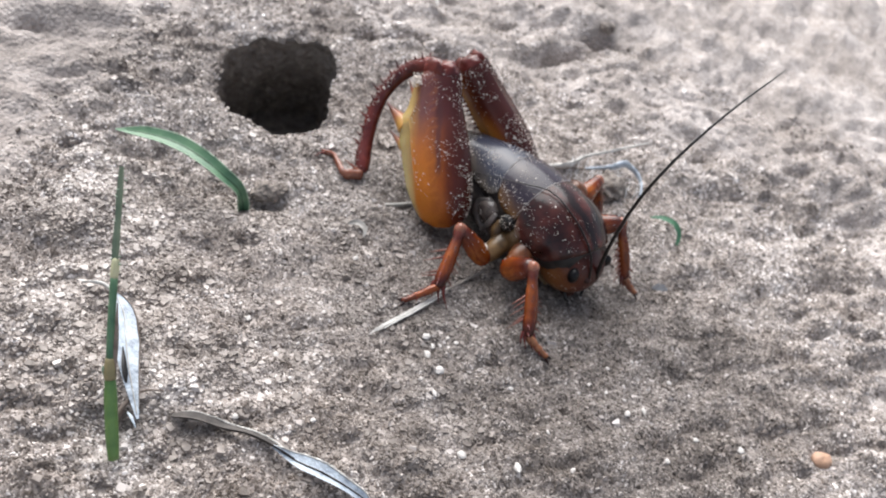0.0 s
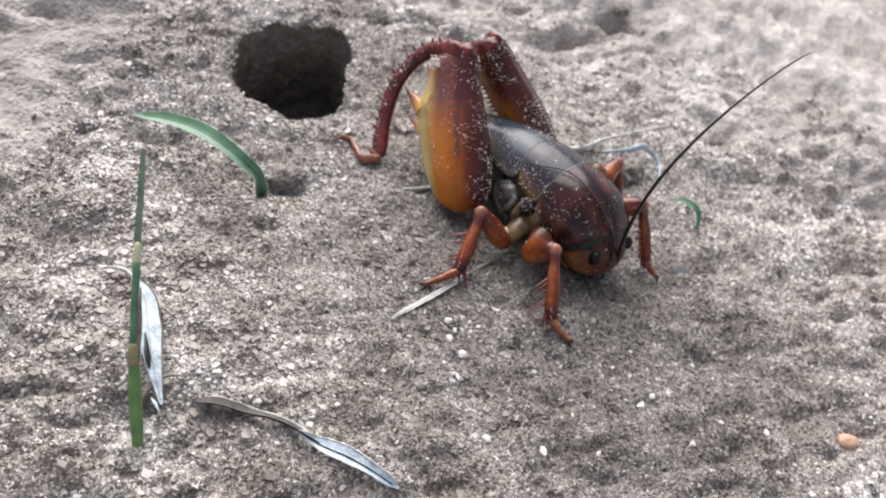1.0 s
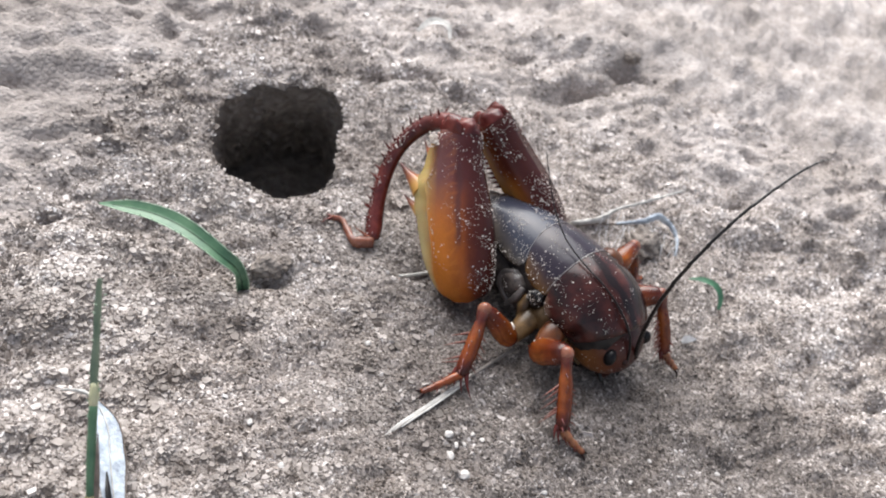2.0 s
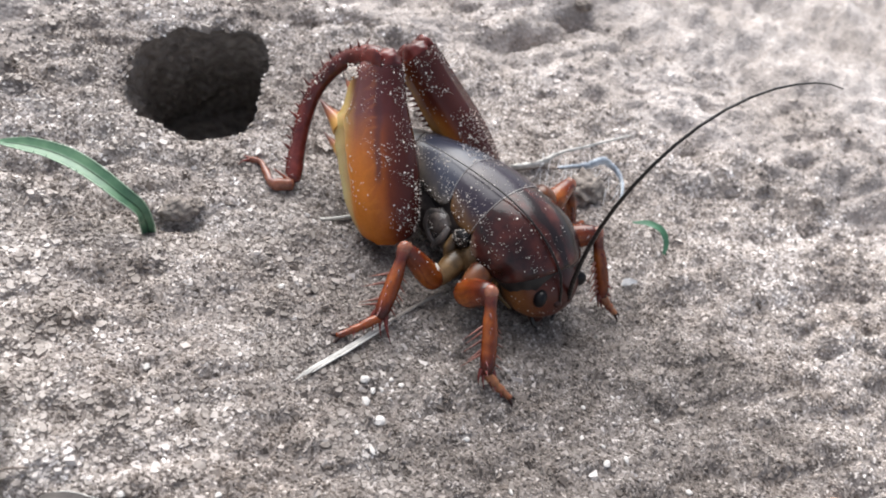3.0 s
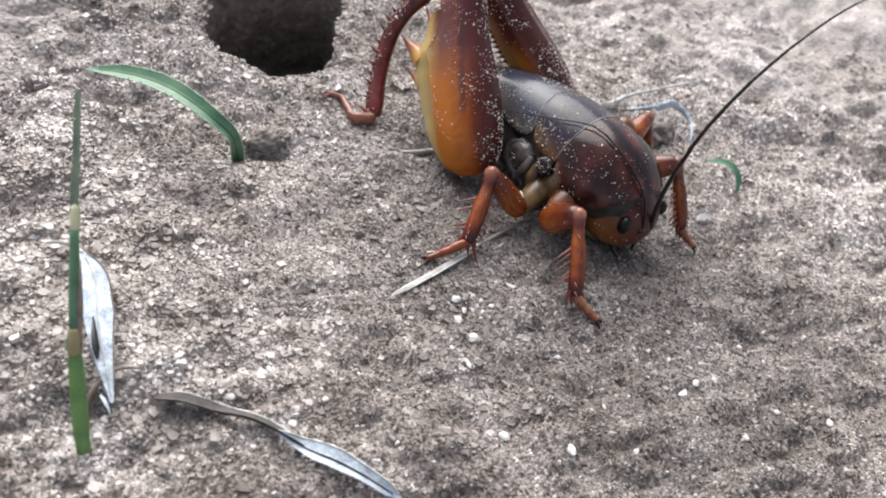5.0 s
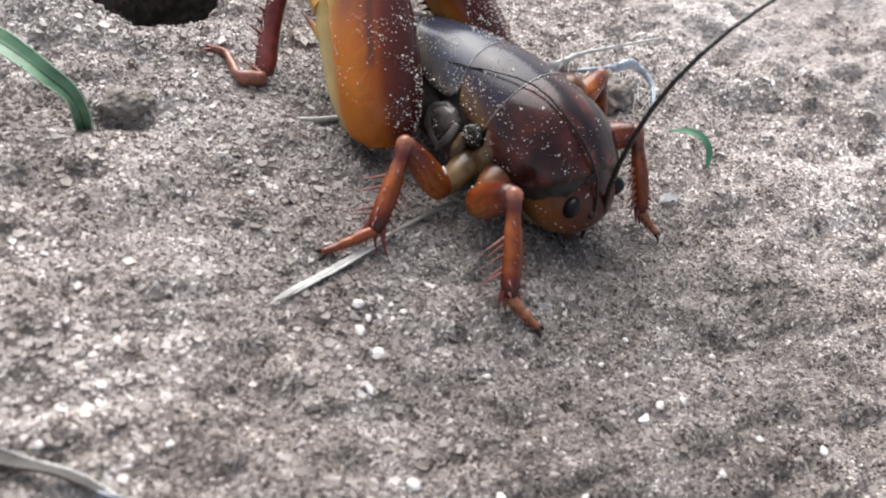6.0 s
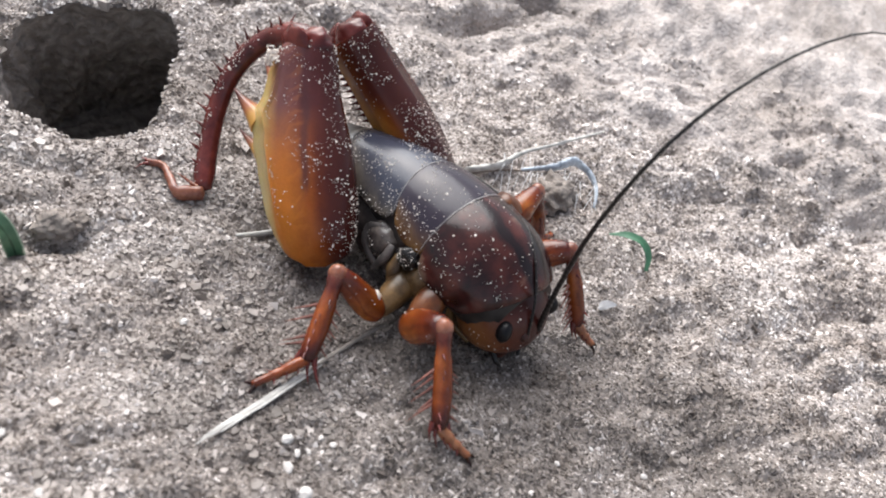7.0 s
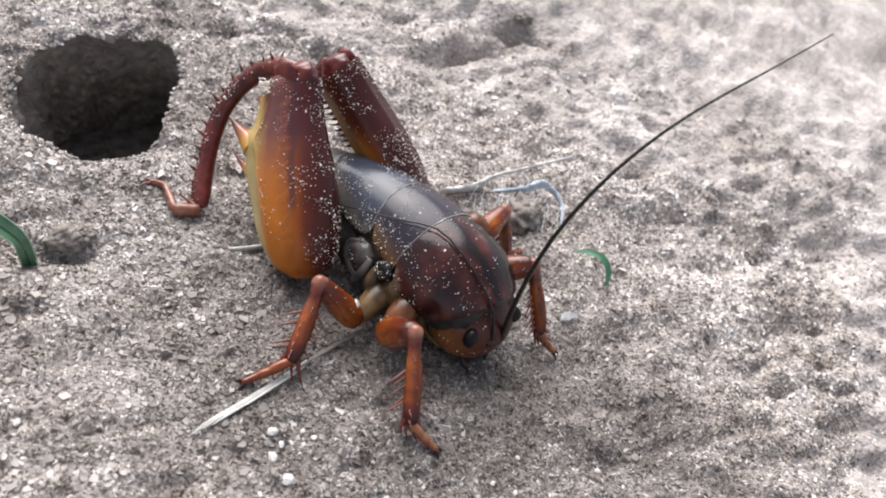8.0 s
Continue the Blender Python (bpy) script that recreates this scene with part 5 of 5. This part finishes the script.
def crumb(x, y, size, seed, up=0.5):
    """A clod of soil with a rough, knobbly skin."""
    v, f = blob((0, 0, 0), (size, size * 0.8, size * 0.6), (10, 0, 37 * seed), 34, 46, 0.10, seed)
    k = 1 + 0.55 * (vnoise(v[:, 0] / size * 2.6 + v[:, 2] / size * 1.7 + 30, v[:, 1] / size * 2.6 + 30 + seed, 2) - 0.5)
    k = k + 0.26 * (vnoise(v[:, 0] / size * 7 - v[:, 2] / size * 5 + 60, v[:, 1] / size * 7 + v[:, 2] / size * 3 + 60, 4) - 0.5)
    return thing("soil_crumb", (v * k[:, None] + on(x, y) + np.array((0, 0, size * up)), f), M_SOIL, "rough dark crumb of soil lying on sand", "soil crumb", "soil crumbs")


# places and sizes of the larger chips of quartz
CHIPS = ((-0.07, -1.20, 0.055), (0.06, -1.27, 0.046), (0.15, -1.21, 0.034), (0.34, -1.08, 0.040), (0.21, -1.04, 0.032), (0.03, -1.44, 0.066), (0.25, -1.64, 0.072), (2.84, -1.10, 0.049), (3.06, -0.94, 0.049), (2.79, -0.82, 0.034), (3.86, -1.02, 0.049), (4.51, -0.87, 0.062), (2.49, -0.34, 0.034), (3.49, -1.56, 0.040), (2.30, -2.24, 0.043), (0.30, -2.06, 0.045), (0.88, -2.71, 0.060), (-0.94, -3.20, 0.040), (-2.28, -2.05, 0.054), (2.83, 0.0, 0.034), (3.44, -0.07, 0.040), (2.53, -0.80, 0.034), (1.86, -1.86, 0.034), (1.23, -1.43, 0.043), (2.27, -0.79, 0.038), (1.58, -2.61, 0.070), (-1.73, -2.45, 0.042), (-1.78, -3.51, 0.047), (-1.41, -0.43, 0.047))
M_QUARTZ = mat_plain("pale_quartz", (0.36, 0.33, 0.305), (0.72, 0.685, 0.655), 1100, 0.5, 0.0003)


def quartz_chip(x, y, size, seed):
    v, f = blob((0, 0, 0), (size, size * (0.62 + 0.3 * ((seed * 37) % 10) / 10), size * 0.42), (8, -6, 53 * seed), 8, 11, 0.13, seed)
    return thing("quartz_chip", (v + on(x, y) + np.array((0, 0, size * 0.22)), f), M_QUARTZ, "pale rounded chip of quartz lying on sand", "quartz", "quartz chips")


for k, c in enumerate(CHIPS):
    quartz_chip(*c, k + 1)
bent_blade()
tall_blade()
sprout()
pale_leaf()
dry_leaf()
straw_nest()


def straw():
    t = new("straw")
    tagged(t, "flat bleached straw with a darker end lying under the cricket", "straw")
    b = on(-0.2, -0.7)
    t.location = b * CM
    c = spline([on(-0.78, -1.58, 0.05), on(-0.57, -1.21, 0.06), on(-0.28, -0.72, 0.07), on(0.04, -0.15, 0.07), on(0.45, 0.50, 0.08)], 41) - b
    across = np.array((0.86, -0.50, 0.0))
    rng = np.random.RandomState(6)
    for k, (o, first, last) in enumerate(((-0.026, 1, 26), (-0.009, 0, 29), (0.009, 2, 24), (0.026, 4, 27))):
        strand = c[first:last:4] + across * o + rng.uniform(-0.004, 0.004, (len(c[first:last:4]), 3))
        part("strand", limb(strand, [(0, 0.004, 0.004), (0.1, 0.014, 0.009), (0.8, 0.013, 0.010), (1, 0.007, 0.006)], tuple(across), 40, 8, rough=0.14), M_STRAW if k != 2 else M_CHAFF, t, "pale bleached fibre" if k != 2 else "greyer fibre")
    # the half by the cricket lies in shade, which its darker colour imitates
    part("dark_end", limb(c[22::4], [(0, 0.022, 0.012), (1, 0.024, 0.013)], tuple(across), 24, 10, rough=0.10), mat_plain("shaded_straw", (0.09, 0.078, 0.068), (0.24, 0.21, 0.185), 500, 0.7, 0.0002), t, "grey-brown half with shade in its colour")


straw()
thing("stalk", limb([on(-1.40, 0.90, 0.03), on(-1.2, 1.1, 0.05), on(-0.95, 1.32, 0.03)], [(0, 0.02, 0.02), (0.5, 0.035, 0.03), (1, 0.03, 0.03)], (0, 0, 1), 12, 8, rough=0.1), M_STRAW, "short pale straw stub half buried in sand", "straw")
thing("stalk", limb([on(-2.88, -4.25, 0.04), on(-2.92, -3.98, 0.09), on(-2.80, -3.78, 0.12), on(-2.62, -3.66, 0.08)], [(0, 0.03, 0.03), (0.3, 0.04, 0.035), (0.6, 0.02, 0.02), (1, 0.01, 0.01)], (0, 0, 1), 16, 8, rough=0.1), M_STALK, "thin grey-brown twig leaning on a dead leaf", "twig")
thing("pebble", blob(on(5.82, -0.32, 0.09), (0.15, 0.13, 0.11), (0, 0, 30), 12, 16, 0.06, 3), M_PEBBLE, "small rounded orange-tan pebble on sand", "pebble")
thing("leaf_scrap", ribbon([on(-2.95, 6.75, 0.12), on(-2.8, 7.0, 0.26), on(-2.5, 7.0, 0.30), on(-2.35, 6.75, 0.16)], [(0, 0.03), (0.4, 0.09), (1, 0.03)], (0, -0.6, 1), 0.02, 18, 0.3, 0.6), M_STRAW, "curled pale scrap of dead leaf beside a crack in the soil", "dead leaf")
crumb(0.69, 9.39, 0.13, 5, 0.4)
crumb(1.04, 8.82, 0.17, 6, 0.4)
crumb(-3.06, 0.22, 0.20, 1, 0.05)
crumb(-2.88, 0.34, 0.13, 7, 0.1)
crumb(1.85, 3.42, 0.32, 2, 0.25)
scrap = thing("leaf_scrap", ribbon([np.array(p) for p in ((-1.78, 0.16, 0.02), (-1.62, 0.22, 0.09), (-1.50, 0.16, 0.08), (-1.46, 0.05, 0.03))], [(0, 0.01), (0.35, 0.045), (0.7, 0.05), (1, 0.015)], (0.2, -0.5, 0.8), 0.012, 18, 0.6, 0.4), M_CHAFF, "small curled grey-brown scrap of dead leaf blown off the sand", "dead leaf")
chip = thing("leaf_chip", ribbon([(0, 0, 0.0), (0.12, 0.02, 0.03), (0.27, 0, 0.01)], [(0, 0.015), (0.3, 0.06), (0.7, 0.05), (1, 0.012)], (0, -0.2, 1), 0.015, 10, 0.1), M_CHIP, "small grey flake of dead leaf blown about on sand", "flake")


# ---- what moves ----
def feeler_poses(key, base, turns, climbs):
    """Poses of the pieces of a feeler that leaves base. turns, climbs: compass and climb in degrees at even places from root to tip."""
    p, places = np.array(base, float), [np.array(base, float)]
    for i, (ob, ln) in enumerate(ANT[key]):
        f = (i + 0.5) / SEGS
        c, w = radians(np.interp(f, np.linspace(0, 1, len(climbs)), climbs)), radians(np.interp(f, np.linspace(0, 1, len(turns)), turns))
        d = Vector((math.cos(c) * math.cos(w), math.cos(c) * math.sin(w), math.sin(c)))
        p = p + np.array(d) * ln
        places.append(p)
    # its root bends down into the socket
    places = [q + np.array((-0.06, 0.04, -0.14)) * max(0, 1 - i / 6) for i, q in enumerate(places)]
    return [Matrix.Translation(Vector(q * CM)) @ Vector(r - q).to_track_quat("Z", "Y").to_matrix().to_4x4() for q, r in zip(places, places[1:])]


# seconds, compass and climb at even places from the feeler's root to its tip; it whips round once
LEFT = [
    (0, (68, 106), (104, 90, 49, 7, -17)),
    (0.5, (62, 96), (109, 87, 53, 21, 6)),
    (1, (70, 101), (112, 89, 49, 11, -19)),
    (2.5, (71, 99), (114, 99, 51, -6, -32)),
    (2.8, (70, 77), (106, 95, 65, 7, -23)),
    (3, (69, 78), (107, 88, 58, 10, -21)),
    (3.3, (64, 66), (105, 83, 60, 20, -10)),
    (3.5, (60, 95), (104, 95, 57, 14, -10)),
    (3.7, (61, 102), (106, 92, 52, 10, -13)),
    (3.75, (64, 75, 82, 86, 128, 170), (108, 85, 66, 44, 6, -5)),
    (3.8, (54, 95, 86, 82, 161, 248), (120, 74, 58, 46, 8, -10)),
    (3.85, (64, 75, 82, 86, 128, 170), (108, 85, 66, 44, 6, -5)),
    (3.9, (61, 108), (107, 90, 48, 6, -16)),
    (4, (62, 112), (108, 88, 44, 3, -18)),
    (4.5, (68, 96), (106, 87, 50, 13, -10)),
    (5.8, (72, 110), (119, 77, 22, -11, -34)),
    (6, (65, 109), (111, 84, 21, -10, -24)),
    (6.2, (72, 100), (110, 86, 32, -2, -11)),
    (6.5, (64, 85), (106, 93, 54, 16, -5)),
    (6.7, (60, 91), (104, 96, 57, 11, -7)),
    (6.8, (50, 111), (101, 98, 52, 4, -22)),
    (7, (66, 79), (100, 91, 65, 25, -13)),
    (7.2, (90, 86), (130, 91, 41, -8, -22)),
    (7.4, (17, 131), (98, 96, 59, 6, -1)),
    (7.5, (54, 101), (106, 91, 52, 18, 9)),
    (7.7, (48, 104), (102, 90, 55, 18, 20)),
    (8, (61, 81), (101, 90, 62, 30, 26)),
]
# the other feeler lies back over the body; places along it, from the root
ROOT = ((1.19, 0.03, 0.58), (1.07, 0.03, 0.88), (0.78, -0.03, 1.18), (0.48, -0.06, 1.31), (0.05, -0.09, 1.37))
LIE = (*ROOT, (-0.42, -0.14, 1.35), (-0.92, -0.16, 1.26), (-1.37, -0.17, 1.13), (-1.7, -0.2, 1.02))
DROOP = (*ROOT, (-0.38, -0.31, 1.24), (-0.68, -0.41, 1.11), (-1.03, -0.46, 0.92), (-1.3, -0.5, 0.8))
AWAY = ((1.19, 0.03, 0.58), (1.07, 0.10, 0.88), (0.78, 0.27, 1.17), (0.48, 0.44, 1.26), (0.05, 0.60, 1.21), (-0.42, 0.68, 1.10), (-0.92, 0.66, 0.98), (-1.37, 0.58, 0.88))
RIGHT = [
    (0.0, DROOP),
    (1.0, DROOP),
    (1.2, (*ROOT, (-0.38, -0.04, 1.42), (-0.75, 0, 1.64), (-1.0, 0.05, 1.98))),
    (2.3, (*ROOT, (-0.38, -0.08, 1.44), (-0.72, -0.1, 1.70), (-1.15, -0.1, 2.14))),
    (2.45, AWAY),
    (2.6, AWAY),
    (2.8, LIE),
    (3.0, LIE),
    (4.3, LIE),
    (4.5, DROOP),
    (5.8, DROOP),
    (6.2, LIE),
    (6.4, (*ROOT, (-0.35, -0.08, 1.40), (-0.7, -0.1, 1.62), (-1.0, -0.1, 2.0))),
    (6.5, (*ROOT, (-0.45, -0.08, 1.42), (-0.84, -0.1, 2.02), (-1.00, -0.1, 2.60))),
    (6.6, (*ROOT, (-0.42, -0.05, 1.54), (-0.45, 0.1, 2.0), (-0.1, 0.5, 2.4))),
    (6.7, (*ROOT, (-0.50, -0.1, 1.70), (-0.42, -0.1, 2.48), (-0.21, -0.1, 3.0))),
    (6.8, (*ROOT, (-0.10, -0.08, 1.72), (-0.14, -0.08, 2.0), (-0.20, -0.08, 2.8))),
    (6.9, (*ROOT, (-0.3, -0.05, 1.57), (-0.5, -0.05, 1.95), (-0.7, -0.05, 2.5))),
    (7.0, AWAY),
    (7.4, AWAY),
    (7.5, DROOP),
    (8.0, DROOP),
]


def lying_poses(key, points):
    """Poses of the pieces of a feeler along a curve."""
    c = spline(points, 240)
    s = np.r_[0, np.cumsum(np.linalg.norm(np.diff(c, axis=0), axis=1))]
    c = np.vstack([c, c[-1] + (c[-1] - c[-5]) / np.linalg.norm(c[-1] - c[-5]) * 3])
    s = np.r_[s, s[-1] + 3]
    out, p = [], c[0]
    for i, (ob, ln) in enumerate(ANT[key]):
        q = np.array([np.interp((i + 1) * ln, s, c[:, k]) for k in range(3)])
        d = Vector(q - p).normalized()
        out.append(Matrix.Translation(Vector(p * CM)) @ d.to_track_quat("Z", "Y").to_matrix().to_4x4())
        p = p + np.array(d) * ln
    return out


def motions():
    left = [(t, feeler_poses("left", (1.24, 0.17, 0.72), w, c)) for t, w, c in LEFT]
    right = [(t, lying_poses("right", points)) for t, points in RIGHT]
    for key, poses in (("left", left), ("right", right)):
        for i, (ob, ln) in enumerate(ANT[key]):
            walk(ob, [(t, ps[i]) for t, ps in poses])
    # the wind shifts the flake
    z = float(ground_z(2.9, 1.8)) * CM + 0.0006
    walk(chip, [(0.0, pose(0.0304, 0.0162, z + 0.0003, 32, 0, 20)), (1.2, pose(0.0304, 0.0162, z + 0.0003, 32, 0, 20)), (2.2, pose(0.0279, 0.0197, z, -8, 0, 40)), (8.0, pose(0.0279, 0.0197, z, -8, 0, 40))])
    # a gust carries the curled scrap off
    at = scrap.location.copy()
    off = pose(-0.30, -0.12, float(ground_z(-30, -12)) * CM + 0.0005, 0, 0, 60)
    walk(scrap, [(0.0, pose(*at)), (0.4, pose(*at)), (0.5, off), (8.0, off)])


motions()
